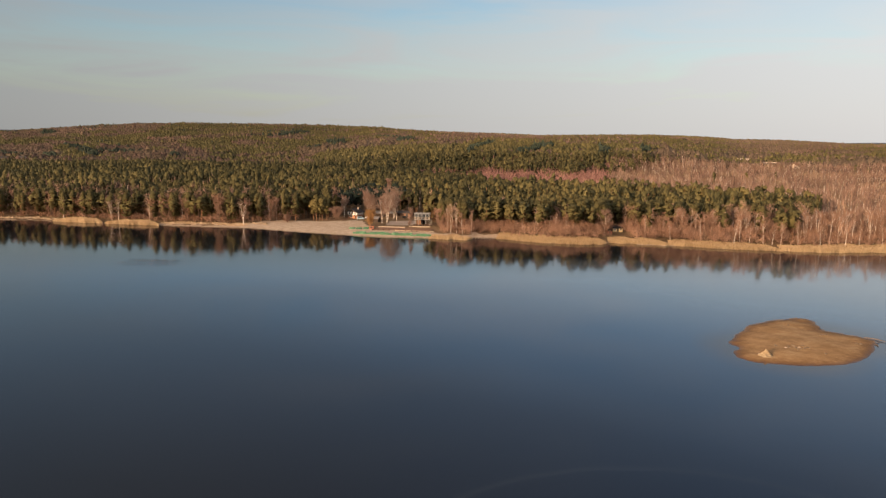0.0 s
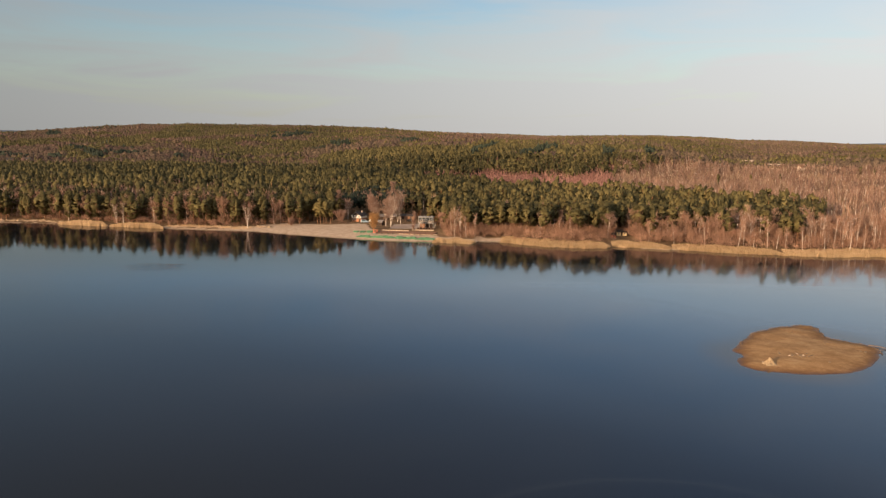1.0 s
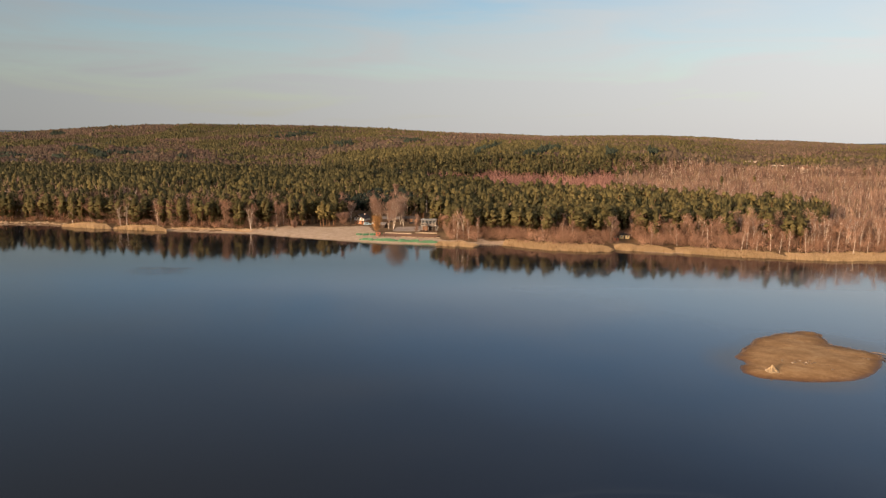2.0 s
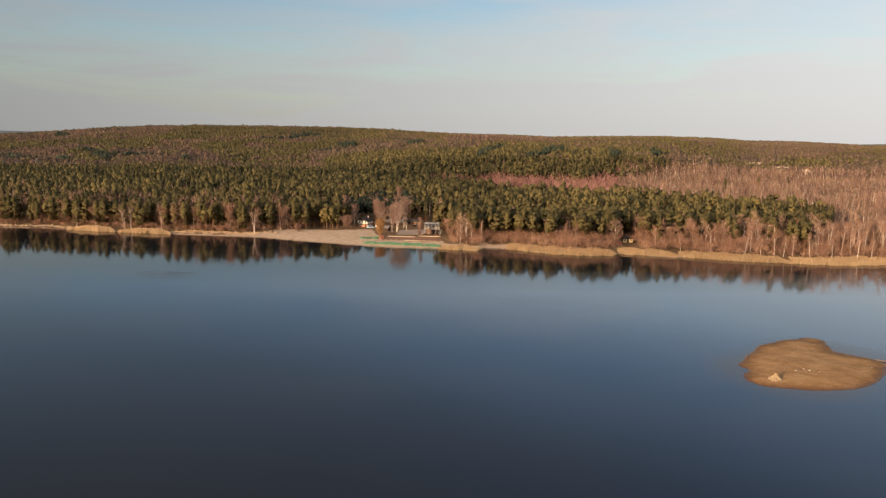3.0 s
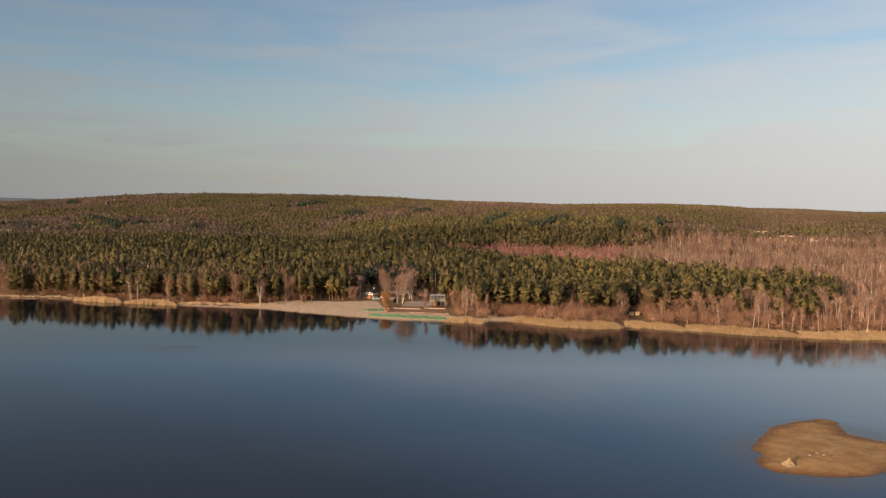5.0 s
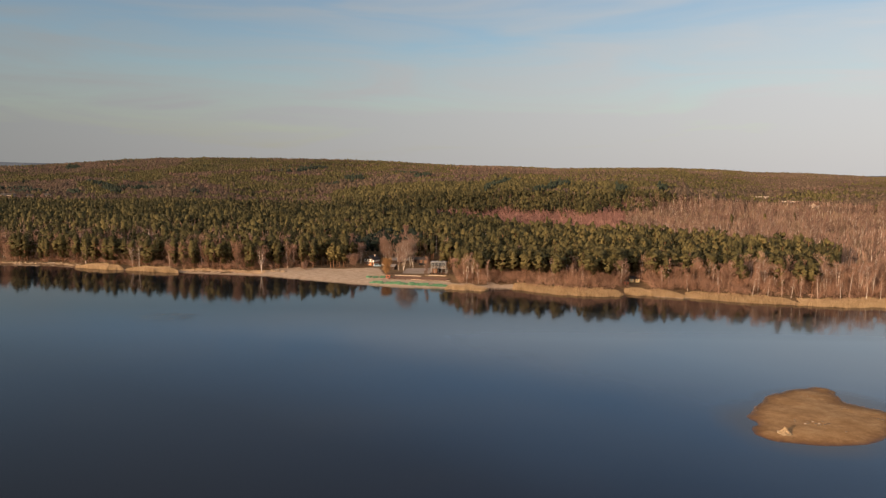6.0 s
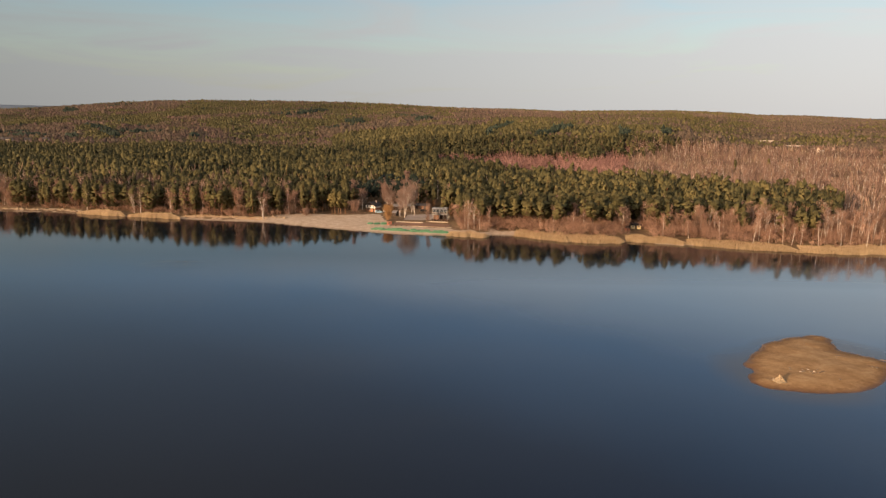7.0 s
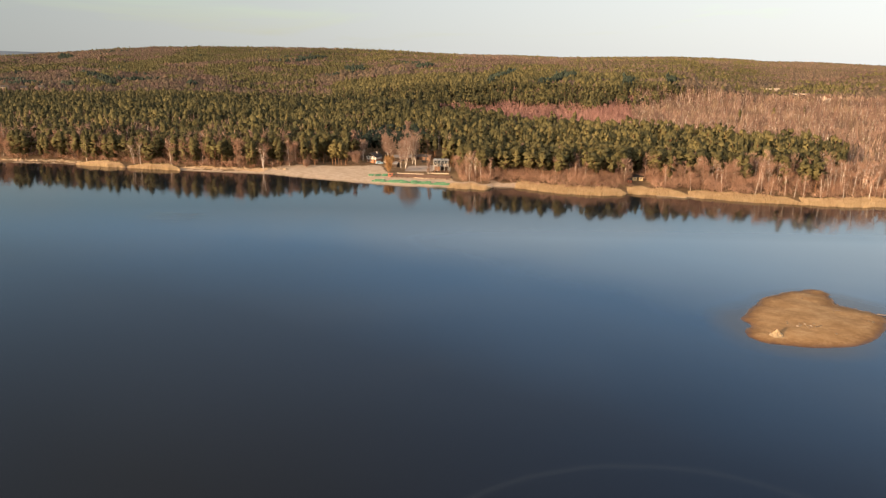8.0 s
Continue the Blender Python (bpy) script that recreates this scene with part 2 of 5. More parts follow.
def water_material():
    m, n, l, b = material("lake_water", 0.06, 0, 0.5)
    b.inputs["IOR"].default_value = 1.34
    pos = n.new("ShaderNodeNewGeometry").outputs["Position"]
    sep = n.new("ShaderNodeSeparateXYZ")
    l.new(pos, sep.inputs[0])
    # brightness painted into the colour: dark south-west, pale north-east, in place of reflected sky
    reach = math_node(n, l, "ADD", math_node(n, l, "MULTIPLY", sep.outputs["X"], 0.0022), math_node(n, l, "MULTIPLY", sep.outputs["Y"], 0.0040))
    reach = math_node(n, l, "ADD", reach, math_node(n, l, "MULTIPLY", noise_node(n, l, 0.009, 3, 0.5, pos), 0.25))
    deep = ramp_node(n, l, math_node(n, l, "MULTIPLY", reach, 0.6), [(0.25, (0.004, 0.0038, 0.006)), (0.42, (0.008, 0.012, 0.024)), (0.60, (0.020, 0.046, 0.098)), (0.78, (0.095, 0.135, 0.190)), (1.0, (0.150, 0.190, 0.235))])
    # sandy shelf round the bank
    off = n.new("ShaderNodeVectorMath")
    off.operation = "DISTANCE"
    flat = n.new("ShaderNodeCombineXYZ")
    l.new(sep.outputs["X"], flat.inputs[0])
    l.new(sep.outputs["Y"], flat.inputs[1])
    l.new(flat.outputs[0], off.inputs[0])
    off.inputs[1].default_value = (87, 181, 0)
    off_b = n.new("ShaderNodeVectorMath")
    off_b.operation = "DISTANCE"
    l.new(flat.outputs[0], off_b.inputs[0])
    off_b.inputs[1].default_value = (103, 194, 0)
    near = math_node(n, l, "MINIMUM", off.outputs["Value"], off_b.outputs["Value"])
    shelf = ramp_node(n, l, math_node(n, l, "ADD", math_node(n, l, "MULTIPLY", near, 0.02), math_node(n, l, "MULTIPLY", noise_node(n, l, 0.08, 3, 0.5, pos), 0.12)),
                      [(0.36, (0.8, 0.8, 0.8)), (0.53, (0, 0, 0))])
    # colour dimmed towards the far shore, painting in the dark of mirrored trees
    mirror_dim = ramp_node(n, l, math_node(n, l, "MULTIPLY", sep.outputs["Y"], 0.0025), [(0.69, (1, 1, 1)), (0.82, (0.07, 0.07, 0.07))])
    deep = mix_node(n, l, 1.0, deep, mirror_dim, "MULTIPLY")
    # a thin pale scum line, part of a wide ring
    rim = n.new("ShaderNodeVectorMath")
    rim.operation = "DISTANCE"
    l.new(flat.outputs[0], rim.inputs[0])
    rim.inputs[1].default_value = (30.7, 66.4, 0)
    line = math_node(n, l, "ABSOLUTE", math_node(n, l, "SUBTRACT", math_node(n, l, "ADD", rim.outputs["Value"], math_node(n, l, "MULTIPLY", noise_node(n, l, 0.12, 2, 0.5, pos), 1.4)), 45.9))
    line = math_node(n, l, "MULTIPLY", line, 0.6)
    line = ramp_node(n, l, math_node(n, l, "ADD", line, math_node(n, l, "MULTIPLY", noise_node(n, l, 0.5, 3, 0.5, pos), 0.5)), [(0.1, (0.17, 0.17, 0.17)), (1.0, (0, 0, 0))])
    deep = mix_node(n, l, line, deep, (0.05, 0.06, 0.065))
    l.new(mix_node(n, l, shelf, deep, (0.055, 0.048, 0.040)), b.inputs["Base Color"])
    ripple, swell = noise_node(n, l, 2.2, 3, 0.55, pos), noise_node(n, l, 0.16, 2, 0.5, pos)
    calm = ramp_node(n, l, noise_node(n, l, 0.02, 3, 0.5, pos), [(0.4, (0.35, 0.35, 0.35)), (0.7, (1, 1, 1))])
    h = math_node(n, l, "MULTIPLY", math_node(n, l, "ADD", ripple, math_node(n, l, "MULTIPLY", swell, 1.2)), calm)
    # a cat's-paw of wind on the western side
    paw = n.new("ShaderNodeMapping")
    paw.inputs["Location"].default_value = (134, -304, 0)
    paw.inputs["Rotation"].default_value = (0, 0, 0)
    l.new(pos, paw.inputs["Vector"])
    size = n.new("ShaderNodeVectorMath")
    size.operation = "MULTIPLY"
    size.inputs[1].default_value = (1 / 16.0, 1 / 11.0, 0)
    l.new(paw.outputs[0], size.inputs[0])
    far = n.new("ShaderNodeVectorMath")
    far.operation = "LENGTH"
    l.new(size.outputs[0], far.inputs[0])
    st = n.new("ShaderNodeMapping")
    st.inputs["Scale"].default_value = (0.045, 0.42, 1)
    st.inputs["Rotation"].default_value = (0, 0, radians(-7))
    l.new(pos, st.inputs["Vector"])
    puff = math_node(n, l, "SUBTRACT", math_node(n, l, "MULTIPLY", noise_node(n, l, 1.0, 3, 0.5, st.outputs[0]), 2.2), far.outputs["Value"])
    puff = ramp_node(n, l, puff, [(0.2, (0, 0, 0)), (0.75, (1, 1, 1))])
    h = math_node(n, l, "ADD", h, math_node(n, l, "MULTIPLY", math_node(n, l, "MULTIPLY", noise_node(n, l, 0.9, 2, 0.5, pos), puff), 9.0))
    bump_node(n, l, b, h, 0.45, 0.02)
    return m


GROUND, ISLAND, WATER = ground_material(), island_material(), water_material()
# blue-grey of distance haze, held in the base colour
HAZED_HILL = plain("hazed_hill", (0.12, 0.15, 0.19), 1.0, 0, 0.004, 0.12, 0.0)
SAND_PILE = plain("pale_sand", (0.27, 0.20, 0.12), 0.95, 0, 2.0, 0.2, 0.05)
BANK = plain("bank_sand", (0.38, 0.275, 0.175), 0.95, 0, 2.0, 0.25, 0.05)
STONE = plain("rubble_stone", (0.36, 0.29, 0.22), 0.9, 0, 1.5, 0.4, 0.02)
ISLE_STONE = plain("muddy_stone", (0.15, 0.11, 0.075), 0.9, 0, 1.5, 0.4, 0.02)
DRIFT = plain("weathered_wood", (0.13, 0.095, 0.07), 0.9, 0, 3.0, 0.4, 0.01)
DARK_WOOD = plain("dark_timber", (0.045, 0.030, 0.022), 0.8, 0, 2.0, 0.4, 0.01)
BROWN_WOOD = plain("brown_timber", (0.19, 0.105, 0.065), 0.8, 0, 2.0, 0.35, 0.01)
WHITE_WALL = plain("white_render", (0.74, 0.70, 0.63), 0.85, 0, 1.2, 0.12, 0.005)
YELLOW_WALL = plain("yellow_render", (0.74, 0.58, 0.31), 0.8, 0, 1.2, 0.15, 0.005)
ORANGE_WALL = plain("orange_render", (0.36, 0.165, 0.085), 0.8, 0, 1.2, 0.2, 0.005)
RED_PAINT = plain("red_paint", (0.30, 0.095, 0.06), 0.6, 0, 1.5, 0.2, 0.004)
GREEN_PAINT = plain("green_paint", (0.048, 0.135, 0.068), 0.5, 0, 1.2, 0.3, 0.004)
PALE_GREEN = plain("faded_green_paint", (0.10, 0.21, 0.115), 0.6, 0, 1.2, 0.3, 0.004)
ROOF_DARK = plain("dark_roof", (0.050, 0.042, 0.040), 0.75, 0, 1.5, 0.35, 0.01)
ROOF_GREY = plain("grey_roof", (0.16, 0.145, 0.14), 0.75, 0, 1.0, 0.3, 0.01)
STEEL = plain("grey_steel", (0.30, 0.29, 0.28), 0.5, 0.3, 3.0, 0.25, 0.002)
CONCRETE = plain("pale_concrete", (0.46, 0.37, 0.29), 0.9, 0, 1.0, 0.25, 0.01)
BLACK_RUBBER = plain("black_rubber", (0.02, 0.02, 0.02), 0.8, 0, 4.0, 0.3, 0.002)
WHITE_PAINT = plain("white_paint", (0.72, 0.71, 0.69), 0.35, 0, 1.0, 0.06, 0.001)
BLUE_PAINT = plain("pale_blue_paint", (0.30, 0.42, 0.50), 0.35, 0, 1.0, 0.1, 0.001)
GLASS, gn, gl, gb = material("window_glass", 0.05, 0, 0.6)
gb.inputs["Base Color"].default_value = (0.03, 0.035, 0.04, 1)

# ---- plan: shore, terrain, woods ----
SHORE_X = [-420, -322, -282, -237, -195, -155, -125, -93, -61, -41, -12, -2, 8, 12, 23, 27, 47, 67, 78, 84, 90, 110, 116, 137, 163, 189, 207, 300, 420]
SHORE_Y = [462, 462, 460, 448, 439, 431, 426, 411, 398, 391, 388, 385, 384, 391, 391, 389, 376, 371, 372, 378, 377, 371, 371, 360, 355, 350, 352, 352, 345]
RIDGE_A = [-1.0, -0.67, -0.59, -0.507, -0.442, -0.346, -0.267, -0.188, -0.11, -0.03, 0.046, 0.123, 0.237, 0.275, 0.351, 0.389, 0.464, 0.552, 0.8]
RIDGE_Z = [54, 56, 67, 81, 89, 90, 90, 87, 83, 78, 79, 70, 76, 77, 69, 57, 53, 36, 32]
RIDGE_Y = [2450, 2450, 2450, 2450, 2450, 2450, 2450, 2450, 2600, 3300, 4000, 4200, 4200, 4200, 4200, 4200, 4200, 4200, 4200]


def smooth(a, b, v):
    v = np.clip((np.asarray(v, float) - a) / (b - a), 0, 1)
    return v * v * (3 - 2 * v)


def wave(x, y, size, seed):
    """Soft noise, about -1 to 1, of several sine waves."""
    r = np.random.default_rng(seed)
    total = np.zeros(np.broadcast(x, y).shape)
    for k in range(7):
        ang, ph, f = r.uniform(0, 6.283), r.uniform(0, 6.283), 6.283 / size * r.uniform(0.6, 1.8)
        total = total + np.sin((x * np.cos(ang) + y * np.sin(ang)) * f + ph)
    return total / 3.2


def shore(x):
    return np.interp(x, SHORE_X, SHORE_Y) + 0.8 * wave(x, x * 0, 14.0, 3) + 0.4 * wave(x, x * 0, 5.0, 4)


def inland(x, y):
    """Metres from the water's edge, negative in the lake."""
    return np.maximum.reduce([y - shore(x), -520 - y, np.abs(x) - 1300])


def height(x, y):
    x, y = np.asarray(x, float), np.asarray(y, float)
    s = inland(x, y)
    beach = np.where(s < 0, np.maximum(s * 0.12, -4.0), 1.9 * (1 - np.exp(-np.maximum(s, 0) / 22.0)))
    a = x / np.maximum(y, 60)
    hump = smooth(-0.22, -0.03, a) * (1 - 0.72 * smooth(0.25, 0.43, a))
    top, crest = np.interp(a, RIDGE_A, RIDGE_Z), np.interp(a, RIDGE_A, RIDGE_Y)
    up = 2.0 * smooth(100, 400, s) + 30 * hump * smooth(830, 1150, y)
    up = up + (top - 4 - 30 * hump) * smooth(980 + 0 * y, crest + 50, y) ** 0.9
    up = up - (top - 38) * 0.9 * smooth(crest + 110, crest + 1000, y)
    rough = wave(x, y, 420.0, 7) * 6 * smooth(950, 1300, y) * (1 - smooth(2100, 2400, y)) + wave(x, y, 60.0, 8) * 0.5 * smooth(10, 80, s)
    return beach + np.where(s > 0, up + rough, 0)


def mesh_object(name, verts, faces, mat, parent=None, tone=None, flat=True, normals=None):
    """One mesh from arrays of places and of triangles or quads."""
    verts, faces = np.asarray(verts, np.float32), np.asarray(faces, np.int32)
    me = bpy.data.meshes.new(name)
    k = faces.shape[1]
    me.vertices.add(len(verts))
    me.vertices.foreach_set("co", verts.ravel())
    me.loops.add(faces.size)
    me.loops.foreach_set("vertex_index", faces.ravel())
    me.polygons.add(len(faces))
    me.polygons.foreach_set("loop_start", np.arange(0, faces.size, k, dtype=np.int32))
    me.update(calc_edges=True)
    me.polygons.foreach_set("use_smooth", np.full(len(faces), not flat))
    if tone is not None:
        me.attributes.new("tone", "FLOAT", "POINT").data.foreach_set("value", np.asarray(tone, np.float32))
    if normals is not None:
        me.polygons.foreach_set("use_smooth", np.ones(len(faces), bool))
        me.normals_split_custom_set_from_vertices(np.asarray(normals, np.float32))
    me.materials.append(mat)
    ob = new(name, me)
    ob.parent = parent
    return ob


def crown_normals(v, f, centre, amount, rise=0.15, clump=0.32):
    """Normals of a crown: they lean out from its middle and from each clump, and waver a little."""
    r = np.random.default_rng(9)
    out = (v - centre) / (np.abs(v - centre).max(0) + 1e-6)
    out = out / (np.linalg.norm(out, axis=1, keepdims=True) + 1e-6)
    side = np.cross(v[f[:, 1]] - v[f[:, 0]], v[f[:, 2]] - v[f[:, 0]])
    side = side / (np.linalg.norm(side, axis=1, keepdims=True) + 1e-9)
    own = np.zeros(v.shape)
    for k in range(3):
        np.add.at(own, f[:, k], side)
    own = own * np.where((own * out).sum(1, keepdims=True) < 0, -1, 1)
    own = own / (np.linalg.norm(own, axis=1, keepdims=True) + 1e-9)
    out = out + clump * own + r.normal(0, amount, v.shape) + (0, 0, rise)
    return out / np.linalg.norm(out, axis=1, keepdims=True)


def grid_faces(nx, ny):
    i = np.arange(nx - 1)[:, None] * ny + np.arange(ny - 1)[None, :]
    return np.stack([i, i + ny, i + ny + 1, i + 1], -1).reshape(-1, 4)


def graded(stops):
    """Coordinates from (end, step) pairs, beginning with the first end."""
    out = [stops[0][0]]
    for end, step in stops[1:]:
        n = max(1, round((end - out[-1]) / step))
        out += list(out[-1] + (end - out[-1]) * np.arange(1, n + 1) / n)
    return np.array(out)


gx = graded([(-4950, 0), (-1400, 350), (-700, 50), (-340, 9), (-140, 4), (40, 2.0), (260, 3), (700, 11), (1500, 60), (4950, 350)])
gy = graded([(-4950, 0), (-600, 400), (-500, 30), (300, 100), (345, 9), (440, 1.5), (500, 3), (640, 10), (1200, 28), (2700, 45), (4500, 90), (4950, 200)])
X, Y = np.meshgrid(gx, gy, indexing="ij")
Z = height(X, Y)
ground = mesh_object("ground", np.stack([X, Y, Z], -1).reshape(-1, 3), grid_faces(len(gx), len(gy)), GROUND, flat=False)
S = inland(X, Y)
wide = np.interp(X, [-330, -270, -225, -190, -150, -135, -115, -72, -60, -50, -15, 0, 30, 60], [1.5, 1.5, 3, 4, 6.5, 18, 36, 52, 58, 30, 20, 17, 12, 5])
sand = 1 - smooth(wide - 4, wide + 4, S + 3 * wave(X, Y, 22.0, 11))
pave = smooth(0, 3, 11 - np.abs(X + 33)) * smooth(0, 3, 15 - np.abs(Y - 450))
ground.data.attributes.new("sand", "FLOAT", "POINT").data.foreach_set("value", sand.ravel().astype(np.float32))
ground.data.attributes.new("pave", "FLOAT", "POINT").data.foreach_set("value", pave.ravel().astype(np.float32))
tagged(ground, "sandy lake shore and leaf-littered woodland floor rising to low hills", "ground", kind="structure")

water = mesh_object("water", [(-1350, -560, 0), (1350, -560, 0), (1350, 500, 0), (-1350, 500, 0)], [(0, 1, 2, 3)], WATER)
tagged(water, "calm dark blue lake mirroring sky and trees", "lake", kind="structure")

# distant hills at the edge of sight, with haze put into their colour
ang = np.linspace(-1.1, 1.0, 90)
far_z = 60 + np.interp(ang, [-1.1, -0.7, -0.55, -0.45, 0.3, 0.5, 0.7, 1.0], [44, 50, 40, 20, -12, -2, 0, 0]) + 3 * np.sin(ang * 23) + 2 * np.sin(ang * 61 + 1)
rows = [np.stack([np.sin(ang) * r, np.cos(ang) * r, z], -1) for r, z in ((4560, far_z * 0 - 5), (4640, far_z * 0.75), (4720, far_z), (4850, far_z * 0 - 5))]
backdrop = mesh_object("backdrop", np.stack(rows, 1).reshape(-1, 3), grid_faces(90, 4), HAZED_HILL, flat=False)
tagged(backdrop, "faint wooded hills on the far horizon, coloured with blue-grey haze", "distant hills", kind="structure")

# ---- island ----
BLOBS = [(78.0, 175.2, 4.7), (86.4, 179.3, 11.1), (94.0, 179.0, 9.7), (97.1, 186.8, 7.7), (108.7, 185.9, 4.3), (112.4, 191.0, 4.5), (91.1, 188.2, 12.3), (95.9, 199.1, 9.8), (102.4, 206.3, 7.1), (108.1, 212.6, 3.0), (97.2, 185.9, 13.9), (106.2, 193.5, 7.0), (78.3, 187.4, 1.6)]


def island_height(x, y):
    d = -1.6 * np.log(sum(np.exp(-(np.hypot(x - cx, y - cy) - r) / 1.6) for cx, cy, r in BLOBS))
    d = np.maximum(d, 2.5 - np.hypot(x - 74.3, y - 183.4))
    d = d + 0.15 * wave(x, y, 6.0, 21) + 0.08 * wave(x, y, 2.0, 22)
    z = 0.9 * (1 - np.exp(np.minimum(d, 0) / 6.0)) - 0.35 * np.maximum(d, 0)
    return z + 0.012 * wave(x, y, 15.0, 23) * (d < 0) + 0.002 * wave(x, y, 2.2, 24)


ix, iy = np.arange(66, 124, 0.35), np.arange(160, 224, 0.35)
IX, IY = np.meshgrid(ix, iy, indexing="ij")
island = mesh_object("island", np.stack([IX, IY, island_height(IX, IY)], -1).reshape(-1, 3), grid_faces(len(ix), len(iy)), ISLAND, flat=False)
tagged(island, "low bare sandbank of brown sand in the lake", "island", kind="structure")

# ---- trees ----
rng = np.random.default_rng(5)


def tube(points, radii, sides):
    """A tapered tube along points, closed to a tip at its end."""
    v, f = [], []
    points = [Vector(p) for p in points]
    for i, (p, r) in enumerate(zip(points, radii)):
        d = (points[min(i + 1, len(points) - 1)] - points[max(i - 1, 0)]).normalized()
        u = d.orthogonal().normalized()
        w = d.cross(u)
        v += [tuple(p + (u * math.cos(6.2832 * k / sides) + w * math.sin(6.2832 * k / sides)) * r) for k in range(sides)]
    for i in range(len(points) - 1):
        for k in range(sides):
            a, b = i * sides + k, i * sides + (k + 1) % sides
            f += [(a, b, b + sides), (a, b + sides, a + sides)]
    return np.array(v), np.array(f)


def merged(pieces):
    vs, fs, n = [], [], 0
    for v, f in pieces:
        vs.append(v)
        fs.append(np.asarray(f) + n)
        n += len(v)
    return np.concatenate(vs), np.concatenate(fs)


OCTA = np.array([(1, 0, 0), (0, 1, 0), (-1, 0, 0), (0, -1, 0), (0, 0, 1), (0, 0, -0.8)], float)
OCTA_F = np.array([(0, 1, 4), (1, 2, 4), (2, 3, 4), (3, 0, 4), (1, 0, 5), (2, 1, 5), (3, 2, 5), (0, 3, 5)])


def lump(c, r, g, flat=0.75):
    v = OCTA * g.uniform(0.65, 1.3, (6, 1)) * (r, r, r * flat)
    t = g.uniform(0, 6.283)
    v = v @ np.array([(math.cos(t), math.sin(t), 0), (-math.sin(t), math.cos(t), 0), (0, 0, 1)])
    return v + g.normal(0, 0.13 * r, v.shape) + c, OCTA_F


def slivers(centres, ways, length, width, g):
    """Thin triangles: a twig or tuft each."""
    n = len(centres)
    ways = ways / np.linalg.norm(ways, axis=1, keepdims=True)
    side = np.cross(ways, g.normal(0, 1, (n, 3)))
    side /= np.linalg.norm(side, axis=1, keepdims=True)
    L, W = length * g.uniform(0.6, 1.3, (n, 1)), width * g.uniform(0.6, 1.3, (n, 1))
    v = np.stack([centres - side * W, centres + side * W, centres + ways * L], 1).reshape(-1, 3)
    return v, np.arange(3 * n).reshape(-1, 3)


def crown_spread(g, count, base, top, wide, peak=0.45):
    """Places in an uneven crown: boughs at random bearings, each with its own reach."""
    out, lean, bias = [], g.uniform(0, 6.283), g.uniform(0, 6.283)
    while len(out) < count:
        h = g.uniform(0, 1)
        reach = wide * (1 - abs(h - peak) / (1.02 - peak if h > peak else peak + 0.25)) ** 0.7
        t = g.uniform(0, 6.283)
        lobed = 0.76 + 0.20 * math.sin(2.0 * t + h * 5.0 + lean) + 0.20 * math.sin(t + bias - 2.5 * h) + g.normal(0, 0.12)
        r = max(0.1, reach * lobed) * g.uniform(0.35, 1.0) ** 0.5
        out.append((r * math.cos(t), r * math.sin(t), base + (top - base) * h))
    return np.array(out)


def pine_parts(seed, tall=19.0, wide=3.0, bare=0.48, lumps=46, tufts=300, limbs=11, sides=6):
    """Trunk with limbs, and crown, of a Scots pine."""
    g = np.random.default_rng(seed)
    lean = g.normal(0, 0.35, 2)
    line = [(lean[0] * h ** 2 * 1.3, lean[1] * h ** 2 * 1.3, tall * h) for h in (0, 0.25, 0.5, 0.75, 0.96)]
    wood = [tube(line, (0.26, 0.21, 0.16, 0.10, 0.03), sides)]
    spots = crown_spread(g, lumps, tall * bare, tall, wide)
    for c in spots[:limbs]:
        z0 = max(tall * 0.4, c[2] - 1.6)
        wood.append(tube([(line[2][0], line[2][1], z0), (c[0] * 0.55, c[1] * 0.55, c[2] - 0.6), tuple(c)], (0.08, 0.05, 0.02), 3))
    leaf = [lump(c, g.uniform(0.75, 1.4), g) for c in spots]
    at = spots[g.integers(0, lumps, tufts)] + g.normal(0, 0.55, (tufts, 3))
    out = at * (1, 1, 0) + g.normal(0, 1.0, (tufts, 3)) + (0, 0, 0.8)
    leaf.append(slivers(at, out, 0.8, 0.24, g))
    return merged(wood), merged(leaf)


